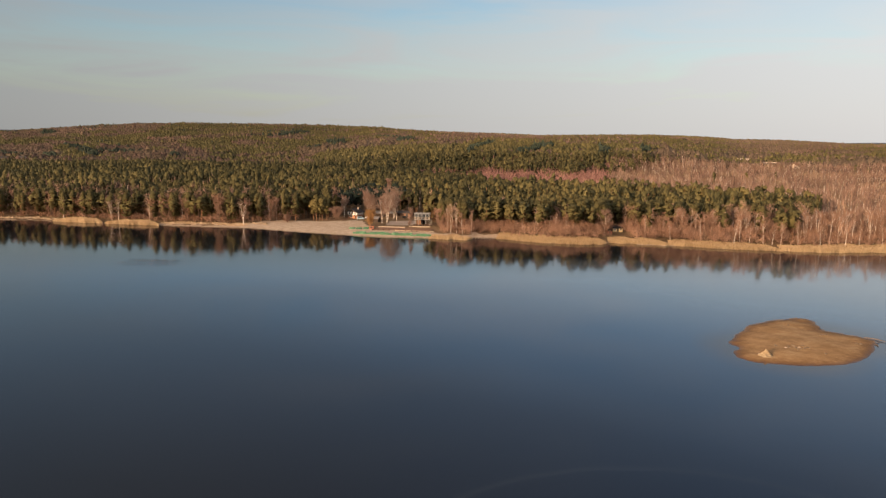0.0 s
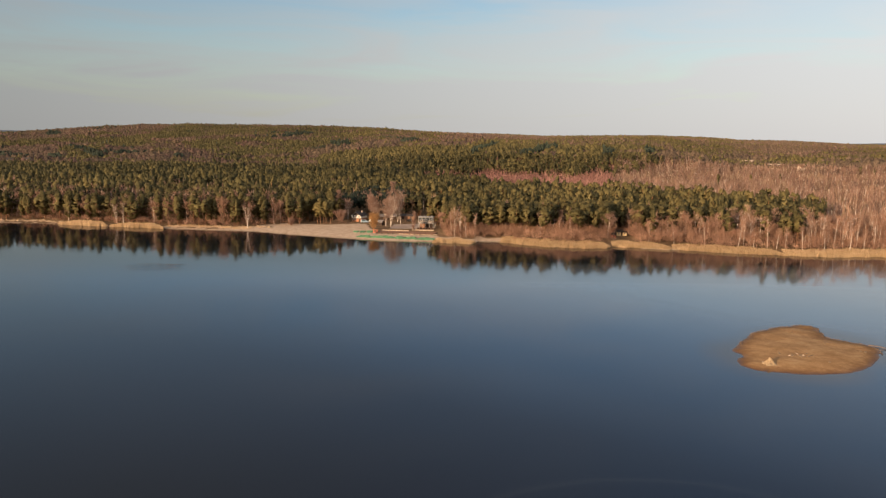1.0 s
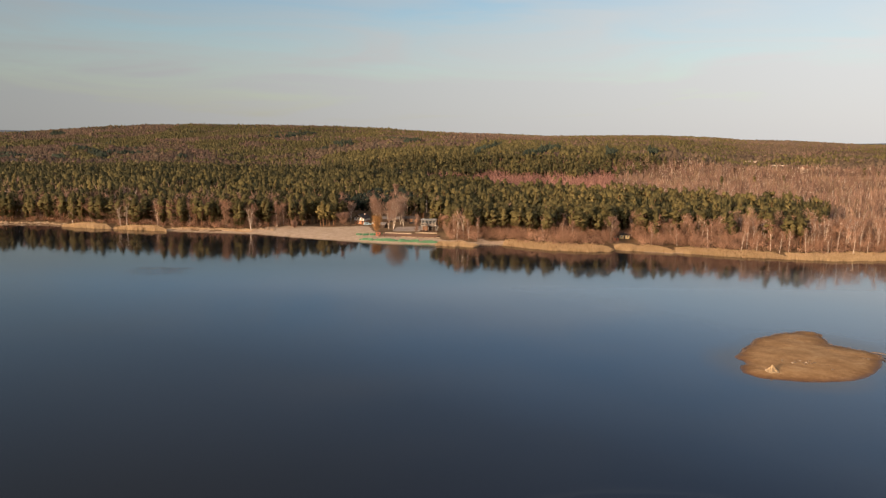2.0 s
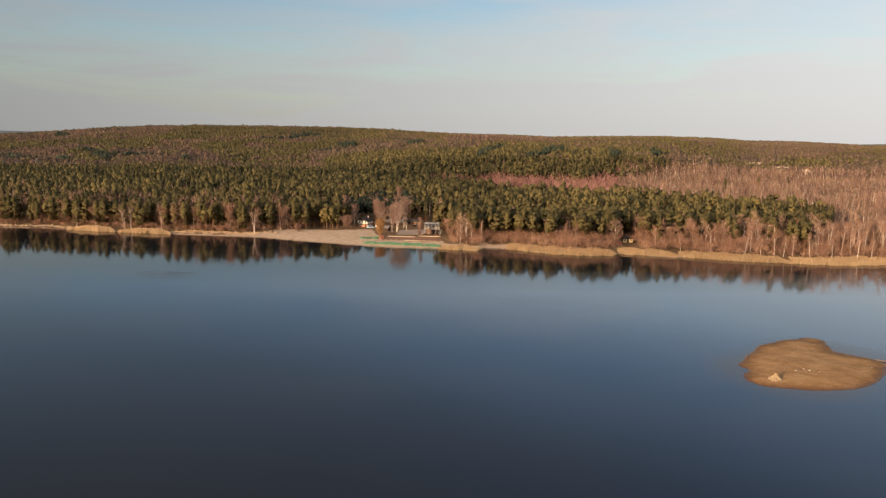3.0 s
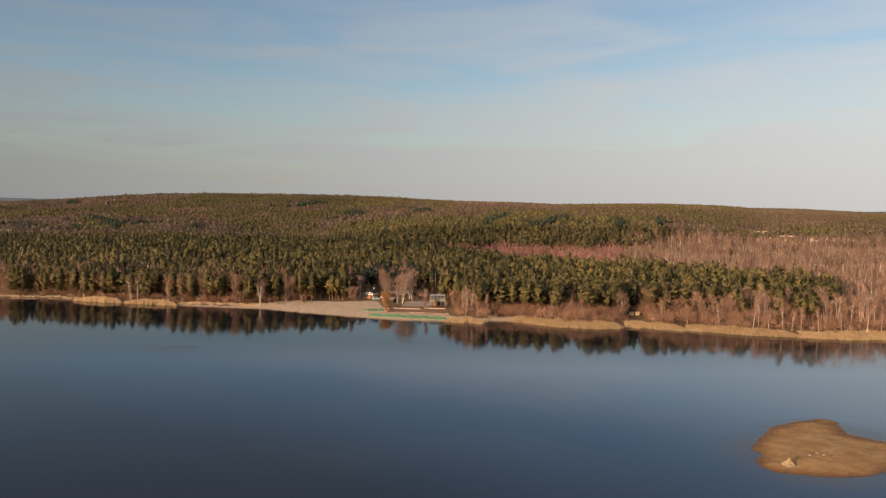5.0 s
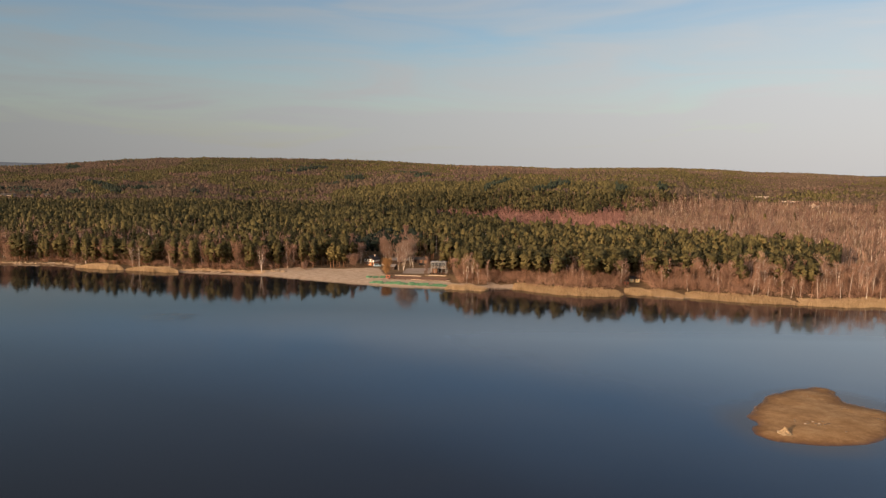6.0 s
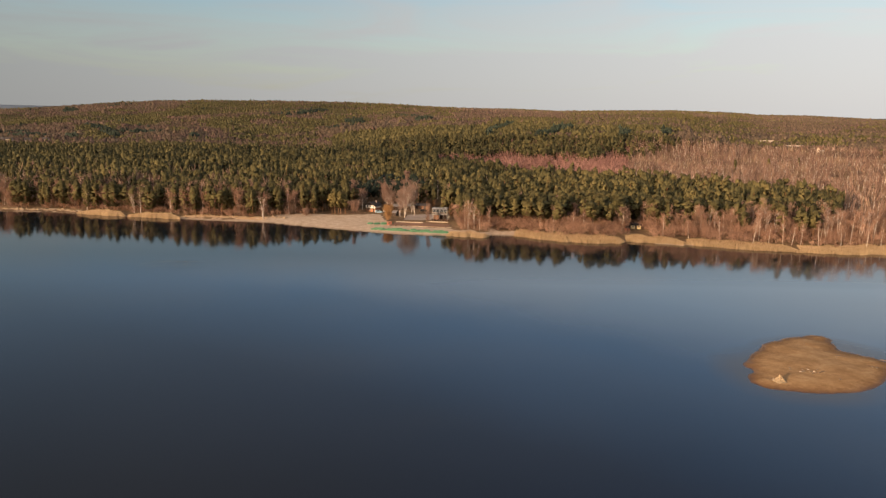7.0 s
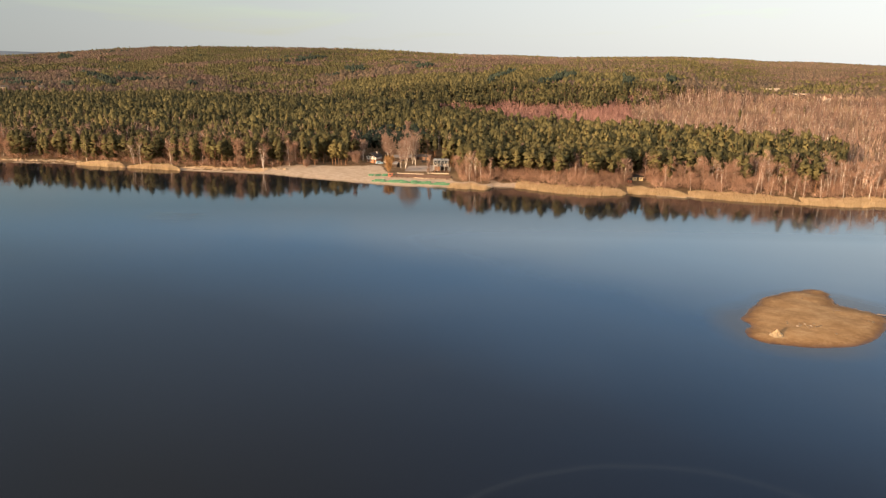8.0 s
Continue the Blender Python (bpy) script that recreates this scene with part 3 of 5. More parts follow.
def bare_parts(seed, tall=15.0, wide=2.6, stems=1, twigs=420, low=0.25, limbs=12, thick=0.17, thin=0.08):
    """Trunk with limbs, and twigs, of a leafless broadleaf."""
    g = np.random.default_rng(seed)
    wood, tips = [], []
    for s in range(stems):
        lean = g.normal(0, 0.5 if stems == 1 else 1.5, 2)
        line = [(lean[0] * h * 1.2 + g.normal(0, 0.1), lean[1] * h * 1.2 + g.normal(0, 0.1), tall * h) for h in (0, 0.2, 0.4, 0.6, 0.8, 1.0)]
        wood.append(tube(line, np.array((1.0, 0.85, 0.68, 0.48, 0.26, 0.06)) * thick, 5))
        for k in range(limbs):
            h = g.uniform(low, 0.95)
            i = min(4, int(h * 5))
            p = np.array(line[i]) + (np.array(line[i + 1]) - line[i]) * (h * 5 - i)
            t, r = g.uniform(0, 6.283), wide * (1.15 - abs(h - 0.5)) * g.uniform(0.5, 1.1)
            q = p + (math.cos(t) * r, math.sin(t) * r, r * g.uniform(0.9, 1.7))
            q[2] = min(q[2], tall * 1.02)
            m = p + (q - p) * 0.5 + (0, 0, -0.1 * r)
            wood.append(tube([tuple(p), tuple(m), tuple(q)], (thick * 0.30, thick * 0.20, 0.02), 3))
            tips += [p + (q - p) * u for u in (0.35, 0.6, 0.8, 1.0)]
    tips = np.array(tips)
    at = tips[g.integers(0, len(tips), twigs)] + g.normal(0, 0.45, (twigs, 3))
    way = g.normal(0, 0.5, (twigs, 3)) + (0, 0, 1.0) + at * (0.12, 0.12, 0)
    return merged(wood), slivers(at, way, 1.5, thin, g)


def tree_thing(name, wood, leaf, wood_mat, leaf_mat, label, category, group, at=(0, 0, 0), tone=0.5):
    base = new(name)
    mesh_object("trunk", *wood, wood_mat, base, flat=False)
    soft = crown_normals(*leaf, leaf[0].mean(0), 0.07) if leaf_mat is PINE else None
    mesh_object("crown", *leaf, leaf_mat, base, tone=np.full(len(leaf[0]), tone), normals=soft)
    base.matrix_basis = pose(*at)
    return tagged(base, label, category, group)


def scattered(name, models, place, size, turn, which, tone, mat, soft=0.0, rise=0.15):
    """Many trees in one mesh: each takes one of the models, turned and scaled."""
    vs, fs, ts, ns, n = [], [], [], [], 0
    for k, (v, f) in enumerate(models):
        sel = np.flatnonzero(which % len(models) == k)
        if not len(sel):
            continue
        c, s = np.cos(turn[sel])[:, None], np.sin(turn[sel])[:, None]
        w, h = size[sel, 0][:, None], size[sel, 1][:, None]
        x, y, z = v[:, 0][None], v[:, 1][None], v[:, 2][None]
        p = np.stack([(x * c - y * s) * w, (x * s + y * c) * w, z * h], -1) + place[sel][:, None, :]
        vs.append(p.reshape(-1, 3))
        fs.append((f[None] + (np.arange(len(sel)) * len(v))[:, None, None]).reshape(-1, 3) + n)
        ts.append(np.repeat(tone[sel], len(v)))
        if soft:
            m = crown_normals(v, f, v.mean(0), soft, rise)
            a, b, u = m[:, 0][None], m[:, 1][None], np.repeat(m[:, 2][None], len(sel), 0)
            ns.append(np.stack([a * c - b * s, a * s + b * c, u], -1).reshape(-1, 3))
        n += len(sel) * len(v)
    return mesh_object(name, np.concatenate(vs), np.concatenate(fs), mat, tone=np.concatenate(ts), normals=np.concatenate(ns) if soft else None)


TUFT_F = OCTA_F[:4]


def tuft(c, r, g, tall=1.0):
    """A drooping clump of needles: a ragged four-sided cap."""
    t = np.arange(4) * 1.571 + g.uniform(0, 1.5) + g.normal(0, 0.2, 4)
    rr = r * g.uniform(0.65, 1.3, 4)
    v = np.stack([np.cos(t) * rr, np.sin(t) * rr, g.uniform(-0.75, -0.1, 4) * r * tall], -1)
    return np.concatenate([v, [(g.normal(0, 0.15) * r, g.normal(0, 0.15) * r, r * tall)]]) + c, TUFT_F


def mid_pine(seed, count=11, fat=1.0):
    g = np.random.default_rng(seed)
    spots = crown_spread(g, count, 0.42, 0.95, 0.138, g.uniform(0.45, 0.62))
    spots[0] = (0, 0, 0.90)
    spots[1] = (0, 0, 0.70)
    return merged([tuft(c, g.uniform(0.045, 0.085) * fat, g, 1.1) for c in spots])


def mid_trunk(seed):
    return tube([(0, 0, 0), (0.02, 0.01, 0.92)], (0.017, 0.006), 3)


def mid_bare(seed, n=16):
    g = np.random.default_rng(seed)
    t, r, h = g.uniform(0, 6.283, n), g.uniform(0.2, 1.0, n) ** 0.6, g.uniform(0, 1, n)
    reach = 0.135 * np.sin(np.pi * (0.12 + 0.80 * h)) ** 0.8 * r
    at = np.stack([np.cos(t) * reach, np.sin(t) * reach, 0.24 + 0.60 * h], -1)
    way = g.normal(0, 0.22, (n, 3)) + (0, 0, 1) + at * (3.0, 3.0, 0)
    return slivers(at, way, 0.24, 0.017, g)


def far_pine(seed, lumps=1, spike=1.0):
    g = np.random.default_rng(seed)
    out = [tuft(np.array((0, 0, 0.78)), 0.135, g, 1.35 * spike)]
    for k in range(1, lumps):
        out.append(tuft(np.array((g.normal(0, 0.08), g.normal(0, 0.08), 0.70 - 0.14 * k)), 0.12, g, 1.2))
    return merged(out)


# -- which tree grows where --
# stands on the hills: bearings (x / y), distances, share of conifers
HILL_STANDS = (
    (-0.68, -0.57, 1150, 1486, 0.08), (-0.69, -0.568, 1506, 1638, 0.9), (-0.622, -0.403, 1892, 2286, 0.2), (-0.566, -0.348, 1636, 1854, 0.85),
    (-0.519, -0.438, 1532, 1660, 0.92), (-0.509, -0.431, 1192, 1502, 0.1), (-0.431, -0.391, 1386, 1596, 0.14), (-0.39, -0.253, 1284, 1632, 0.8),
    (-0.317, -0.281, 1488, 1572, 0.2), (-0.404, -0.236, 1762, 2150, 0.78), (-0.26, -0.216, 1610, 1744, 0.15))
HILL_STANDS += (
    (-0.217, -0.146, 1216, 1462, 0.1), (-0.236, -0.11, 1988, 2260, 0.75), (-0.145, -0.106, 1292, 1570, 0.25), (-0.11, -0.016, 1830, 2726, 0.6),
    (-0.016, 0.131, 1738, 3194, 0.14), (0.047, 0.14, 1080, 1738, 0.66), (0.14, 0.239, 1188, 2444, 0.5), (0.256, 0.378, 1054, 3726, 0.64),
    (0.303, 0.352, 1926, 3048, 0.3), (0.384, 0.56, 1200, 3962, 0.3))
EDGE_A = [-0.75, -0.43, -0.19, -0.03, 0.048, 0.284, 0.517, 0.6]
EDGE_Y = [980, 1070, 950, 770, 660, 565, 490, 470]


def pine_share(x, y):
    """Chance that a tree here is a conifer, from 0 to 1."""
    a, s = x / y, y - shore(x)
    edge = np.interp(a, EDGE_A, EDGE_Y) + 22 * wave(x, y, 110.0, 31)
    belt = y < edge
    n1, n2 = wave(x, y, 70.0, 32), wave(x, y * 1.8, 330.0, 33)
    left = x < -20
    fringe = np.where(left, 16 + 8 * n1, np.interp(x, [-20, 20, 100, 130, 230], [26, 26, 26, 50, 62]) + 9 * n1)
    near = np.where(s < fringe, np.where(left, np.where(n1 > 0.5, 0.6, 0.92), np.where(n1 > 0.3, 0.22, 0.07)), np.where(n1 + 0.5 * wave(x, y, 24.0, 36) > 0.85, 0.35, np.where(left & (s < 190), 0.68 - 0.25 * n1 - 0.2 * smooth(-110, -230, x), 0.94)))
    near = np.where((a > 0.518) & belt, 0.003, near)
    # behind the belt
    pink = (a > -0.05) & (y < np.interp(a, [-0.05, 0.25, 0.3, 0.6], [885, 880, 1010, 1130]) + 25 * n1)
    valley = (a <= -0.05) & (y < 1190 + 60 * n1) & (a < -0.2)
    streak = wave(x * 0.38, y, 130.0, 34) + 0.5 * wave(x * 0.4, y, 55.0, 37)
    hill = np.clip(0.42 + 0.5 * n2 + 0.9 * streak, 0.06, 0.95)
    for a0, a1, y0, y1, share in HILL_STANDS:
        rag = 0.22 * streak + 0.12 * n1
        edge_a, edge_y = 1 - np.abs((2 * a - a0 - a1) / (a1 - a0)), 1 - np.abs((2 * y - y0 - y1) / (y1 - y0))
        w = smooth(-0.08, 0.22, np.minimum(edge_a, edge_y) + rag)
        hill = hill + w * (np.clip(share - 0.08 + 0.14 * streak, 0.03, 0.97) - hill)
    hump = (a > -0.2) & (a < 0.25 + 0.05 * n1 + 0.05 * n2) & (y < 1420 + 120 * n2 + 60 * n1)
    rest = np.where(valley, np.where(n1 > 0.75, 0.85, 0.14), np.where(pink, 0.003 + 0.03 * (n1 > 0.95), np.where(hump, np.clip(0.90 - 0.15 * n2 - 0.12 * streak, 0.45, 0.97), hill)))
    rest = np.where(y > 1230, hill, rest)
    rest = np.where((a > 0.27 + 0.04 * n1) & ~pink & (y < 1230), np.clip(0.50 + 0.45 * streak + 0.25 * n1, 0.08, 0.92), rest)
    return np.where(belt, near, rest)


def shade_patch(x, y):
    """Dark stands of spruce on the slope, standing in for patches of shade."""
    hit = np.zeros(np.shape(x), bool)
    a, rag = x / y, wave(x, y, 30.0, 35)
    # each: from bearing and distance, to bearing and distance, half the depth
    for a0, y0, a1, y1, half in ((0.020, 1040, 0.055, 1215, 34), (0.088, 1012, 0.107, 1048, 24), (0.107, 1045, 0.137, 1150, 42), (0.203, 1060, 0.219, 1045, 34),
                                 (-0.560, 1480, -0.537, 1320, 45), (-0.540, 1330, -0.508, 1225, 40), (-0.588, 2150, -0.566, 2150, 55), (-0.587, 1208, -0.568, 1215, 22),
                                 (-0.672, 1290, -0.620, 1225, 30), (-0.405, 1228, -0.392, 1225, 26), (-0.182, 1550, -0.153, 1525, 38), (-0.080, 1500, -0.058, 1525, 40),
                                 (-0.250, 1710, -0.203, 1890, 28), (0.262, 1060, 0.275, 1075, 18)):
        u = (a - a0) / (a1 - a0)
        near = 1 - (2 * np.clip(u, 0, 1) - 1) ** 4
        hit |= (u > 0 + 0.1 * rag) & (u < 1 + 0.1 * rag) & (np.abs(y - y0 - (y1 - y0) * u) < half * (0.45 + 0.55 * near) * (1 + 0.35 * rag))
    hit |= (a < -0.02) & (y > 1250) & (y < 2300) & (wave(x * 0.3, y, 70.0, 38) > 1.36 - 0.2 * rag)
    return hit


def tree_line(x):
    """Metres from the water to the first trees."""
    return np.interp(x, [-330, -200, -140, -115, -104, -95, -72, -60, -15, -5, 10, 25, 60, 230], [13, 12, 14, 31, 40, 62, 70, 74, 62, 16, 12, 22, 25, 22])


def open_ground(x, y):
    """Where no tree stands: water, beach, buildings, lanes."""
    shut = y - shore(x) < tree_line(x)
    shut |= (np.abs(x + 48) < 30) & (y > 425) & (y < 492)
    shut |= np.hypot(x + 78, y - 461) < 7
    shut |= (np.abs(x - 482) < 15) & (np.abs(y - 1194) < 8)
    shut |= (np.abs(x - 466) < 11) & (np.abs(y - 1047) < 8)
    shut |= np.hypot(x - 473, y - 983) < 6
    shut |= (np.abs(x + 730) < 45) & (y > 1085) & (y < 1135)
    shut |= (np.abs(x - 96) < 5) & (y > 385) & (y < 417)
    return shut


def sow(y0, y1, spacing, seed):
    """Jittered places between two distances ahead, over the width of the view."""
    g = np.random.default_rng(seed)
    ys = np.arange(y0, y1, spacing)
    out = []
    for yy in ys:
        xs = np.arange(-0.76 * yy - 15, 0.70 * yy + 15, spacing)
        out.append(np.stack([xs + g.normal(0, 0.42, len(xs)) * spacing, yy + g.normal(0, 0.42, len(xs)) * spacing], -1))
    p = np.concatenate(out)
    return p[~open_ground(p[:, 0], p[:, 1])]


def stand(p, g):
    """Kinds, sizes and tones of the trees at places p."""
    x, y = p[:, 0], p[:, 1]
    # species keep together in clumps, the more so on the hills
    luck = np.where(y > 1010, np.clip(0.5 + 0.20 * wave(x * 0.5, y, 150.0, 39) + 0.14 * wave(x * 0.7, y, 60.0, 49) + 0.07 * g.normal(0, 1, len(p)), 0, 1), np.clip(g.random(len(p)) + 0.10 * wave(x, y, 26.0, 40), 0.006, 1))
    conifer = luck < pine_share(x, y)
    dark = shade_patch(x, y) & (g.random(len(p)) < 0.85)
    tall = np.where(conifer, g.normal(18.2, 2.3, len(p)), g.normal(15.0, 1.8, len(p)) + 3.2 * smooth(800, 1000, y)) + 1.5 * wave(x, y, 90.0, 41)
    tall = np.where((x < -110) & ~conifer & (y < 700), tall + 1.8, tall)
    edge = (y - shore(x)) < tree_line(x) + 22
    tall = np.where(edge & ~conifer & (x > -20), tall * 0.94, tall)
    tall = np.where(edge & ~conifer & (x > 18) & (x < 80), tall * 0.8, tall)
    tall = np.where(dark, 23, tall)
    tall = tall + 1.3 * wave(x, y, 22.0, 45)
    # the pines along the shore are of one age
    even = conifer & ~dark & (y - shore(x) < tree_line(x) + 60)
    tall = np.where(even, 17.4 + 0.42 * (tall - 18.2), tall)
    size = np.stack([tall * g.uniform(0.68, 1.22, len(p)) * np.where(conifer & (y < 1010), np.where(even, 0.90, 0.80), 0.95), tall], -1)
    tone = 0.47 + 0.14 * wave(x, y, 130.0, 42) + 0.12 * wave(x, y, 38.0, 43) + 0.15 * g.normal(0, 1, len(p))
    tone = np.clip(np.where(conifer, np.where((y < 1010) & (x < 60), tone - 0.10, tone), tone - 0.10 * (y > 620) + 0.14 * wave(x, y, 27.0, 44) + 0.16 * wave(x, y, 120.0, 50)), 0, 1)
    # pines near the belt's far edge toned darker: shade worked into the needle colour
    back = np.interp(x / y, EDGE_A, EDGE_Y) - y
    tone = np.where(conifer & (back > 0), tone - 0.14 * smooth(150, 60, back) * smooth(-0.24, -0.16, x / y) * smooth(0.02, -0.03, x / y), tone)
    tone = np.clip(tone + 0.10 * (conifer & (x > 40) & (y < 640)), 0, 1)
    place = np.stack([x, y, height(x, y) - 0.2], -1)
    return conifer, dark, place, size, tone


# far woods
for y0, y1, gap, lumps, seed in ((2560, 4300, 10.0, 1, 50), (1500, 2560, 5.35, 1, 51), (1010, 1500, 4.9, 2, 52)):
    g = np.random.default_rng(seed)
    p = sow(y0, y1, gap, seed)
    if y0 > 2500:
        p = p[p[:, 0] > -0.14 * p[:, 1]]
    conifer, dark, place, size, tone = stand(p, g)
    size[:, 1] = 17.5 + 0.55 * (size[:, 1] - 17.5)
    size[:, 1] += np.where(g.random(len(p)) < 0.05, g.uniform(2, 5.5, len(p)), 0)
    size, tone = size * (1.2 if gap < 8 else 2.0, 1.0), 0.50 + 0.20 * smooth(-0.25, -0.05, p[:, 0] / p[:, 1]) + 0.22 * (tone - 0.5) + 0.12 * wave(p[:, 0] * 0.35, p[:, 1], 110.0, 48)
    turn, which = g.uniform(0, 6.283, len(p)), g.integers(0, 1000, len(p))
    sel = conifer & ~dark
    tagged(scattered("pine_wood", [far_pine(s, lumps) for s in range(8)], place[sel], size[sel], turn[sel], which[sel], tone[sel], PINE, 0.1, 0.5),
           "olive-green pine forest covering the low hills", "forest", kind="stuff")
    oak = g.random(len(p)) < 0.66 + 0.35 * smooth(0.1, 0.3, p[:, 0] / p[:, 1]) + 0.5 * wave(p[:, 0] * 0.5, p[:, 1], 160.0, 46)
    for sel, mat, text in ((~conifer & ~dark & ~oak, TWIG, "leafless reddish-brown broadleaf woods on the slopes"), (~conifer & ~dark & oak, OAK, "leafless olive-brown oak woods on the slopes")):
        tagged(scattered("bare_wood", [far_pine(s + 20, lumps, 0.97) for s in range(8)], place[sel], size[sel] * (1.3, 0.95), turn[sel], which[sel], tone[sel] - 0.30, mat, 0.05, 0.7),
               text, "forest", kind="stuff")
    if dark.any():
        tagged(scattered("spruce_stand", [far_pine(s + 40, lumps, 1.1) for s in range(6)], place[dark], size[dark], turn[dark], which[dark], tone[dark], SHADE_SPRUCE),
               "dark spruce stands on the hillside in place of shade", "forest", kind="stuff")

# middle woods
g = np.random.default_rng(61)
p = sow(340, 1010, 4.95, 61)
s_in = p[:, 1] - shore(p[:, 0])
conifer, dark, place, size, tone = stand(p, g)
turn, which = g.uniform(0, 6.283, len(p)), g.integers(0, 1000, len(p))
behind = s_in - tree_line(p[:, 0])
front = behind < 42
# dark spruces added behind the beach huts, their colour giving the deep shade there
shady = conifer & (((place[:, 0] + 62) / 27) ** 2 + ((place[:, 1] - 513) / 36) ** 2 < 1)
tagged(scattered("spruce_stand", [mid_pine(s + 60, 30, 0.95) for s in range(6)], place[shady], size[shady] * (1.3, 1.0), turn[shady], which[shady], tone[shady], SHADE_SPRUCE, 0.08),
       "dark spruces standing in for deep shade behind the beach huts", "forest", kind="stuff")
conifer, front = conifer & ~shady, front & ~shady
# the trees by the shore are things of their own, the nearest first
order = np.argsort(behind + g.uniform(0, 4, len(p)))
in_view = np.abs(p[:, 0] / p[:, 1]) < 0.70
near_pines = [i for i in order if conifer[i] and front[i] and in_view[i]][:300]
near_bare = [i for i in order if not conifer[i] and front[i] and in_view[i]][:300]
single = np.zeros(len(p), bool)
single[near_pines] = True
single[near_bare] = True

for sel, count, fat in ((conifer & ~front & (place[:, 1] < 560), 30, 1.0), (conifer & ~front & (place[:, 1] >= 560) & (place[:, 1] < 700), 17, 1.15), (conifer & ~front & (place[:, 1] >= 700), 9, 1.35)):
    tagged(scattered("pine_wood", [mid_pine(s, count, fat) for s in range(12)], place[sel], size[sel], turn[sel], which[sel], tone[sel], PINE, 0.08),
           "dense olive-green pine forest behind the lake shore", "forest", kind="stuff")
sel2 = conifer & ~front & (place[:, 1] < 560)
tagged(scattered("pine_trunks", [mid_trunk(0)], place[sel2], size[sel2], turn[sel2], which[sel2], tone[sel2], PINE_BARK),
       "straight reddish pine trunks inside the forest", "tree trunks", kind="stuff")
sel = ~conifer & ~front & ~shady
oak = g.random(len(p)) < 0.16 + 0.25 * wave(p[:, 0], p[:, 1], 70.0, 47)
thicket = (p[:, 0] < 0.22 * p[:, 1]) & (p[:, 0] > -0.06 * p[:, 1]) & (p[:, 1] > 640)
size[thicket & ~conifer] *= (1.0, 0.92)
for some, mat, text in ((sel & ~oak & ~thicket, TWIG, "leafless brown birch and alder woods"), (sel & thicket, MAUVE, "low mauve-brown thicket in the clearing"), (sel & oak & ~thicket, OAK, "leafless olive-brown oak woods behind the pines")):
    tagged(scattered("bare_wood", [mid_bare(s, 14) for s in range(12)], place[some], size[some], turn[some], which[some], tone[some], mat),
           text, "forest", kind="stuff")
sel = sel & (which % 3 < 1) & ~thicket
tagged(scattered("birch_trunks", [mid_trunk(0)], place[sel], size[sel] * (0.95, 0.90), turn[sel], which[sel], tone[sel], BIRCH_BARK),
       "pale birch trunks among bare woods", "tree trunks", kind="stuff")

sel = conifer & front & ~single
models = [pine_parts(s + 70, bare=0.2, lumps=22, tufts=90, limbs=2, sides=4) for s in range(6)]
tagged(scattered("pine_wood", [m[1] for m in models], place[sel], size[sel] / (15.5, 19.0), turn[sel], which[sel], tone[sel], PINE, 0.08),
       "pines of the forest edge behind the shore", "forest", kind="stuff")
tagged(scattered("pine_trunks", [m[0] for m in models], place[sel], size[sel] / 19.0, turn[sel], which[sel], tone[sel], PINE_BARK),
       "reddish pine trunks at the forest edge", "tree trunks", kind="stuff")
sel = ~conifer & front & ~single
models = [bare_parts(s + 80, twigs=150, limbs=4) for s in range(6)]
tagged(scattered("bare_wood", [m[1] for m in models], place[sel], size[sel] / 15.0, turn[sel], which[sel], tone[sel], TWIG),
       "leafless trees at the forest edge", "forest", kind="stuff")
tagged(scattered("bare_trunks", [m[0] for m in models], place[sel], size[sel] / 15.0, turn[sel], which[sel], tone[sel], GREY_BARK),
       "grey-brown trunks at the forest edge", "tree trunks", kind="stuff")

# single trees on the shore
pines = [tree_thing("pine_tree", *pine_parts(s, wide=3.1 + 0.35 * (s % 4), bare=(0.16, 0.28, 0.42, 0.50)[s % 4], lumps=62, tufts=260), PINE_BARK, PINE,
                    "Scots pine with reddish trunk and rounded olive-green crown", "pine tree", "pines along the shore", (0, 900 + s, -60)) for s in range(8)]
birches = [tree_thing("birch_tree", *bare_parts(s + 30, tall=15.0, wide=2.0, stems=1 + (s % 3 == 2), twigs=230, low=0.5, thick=0.19, thin=0.06), BIRCH_BARK, SCRUB,
                      "leafless birch with pale trunk and fine brown twigs", "birch tree", "bare trees along the shore", (20, 900 + s, -60), 0.42) for s in range(6)]
alders = [tree_thing("alder_tree", *bare_parts(s + 40, tall=12.0, wide=2.6, stems=2 + s % 2, twigs=420, low=0.12, limbs=8, thick=0.12), GREY_BARK, SCRUB,
                     "leafless brown alder with several thin stems", "alder tree", "bare trees along the shore", (40, 900 + s, -60), 0.34) for s in range(5)]


def plant(kind_list, used, place, height_ratio, turn, k):
    m = Matrix.LocRotScale(Vector(place), Euler((0, 0, turn)), None)
    src = kind_list[k % len(kind_list)]
    if k % len(kind_list) not in used:
        used.add(k % len(kind_list))
        tree = src
        tree.matrix_basis = m
    else:
        tree = copy_thing(src, m)
    tree.scale = (height_ratio[0], height_ratio[0], height_ratio[1])
    return tree


used_p, used_b, used_a = set(), set(), set()
for k, i in enumerate(near_pines):
    plant(pines, used_p, place[i], (size[i, 0] / 15.0, size[i, 1] / 19.0), turn[i], (2 + int(which[i]) % 2 + 4 * (k % 2) if 5 < place[i][0] < 90 else (k * 3 + int(which[i])) % 8) if place[i][0] > -20 or k % 3 == 0 else 4 * (k % 2) + int(which[i]) % 2)
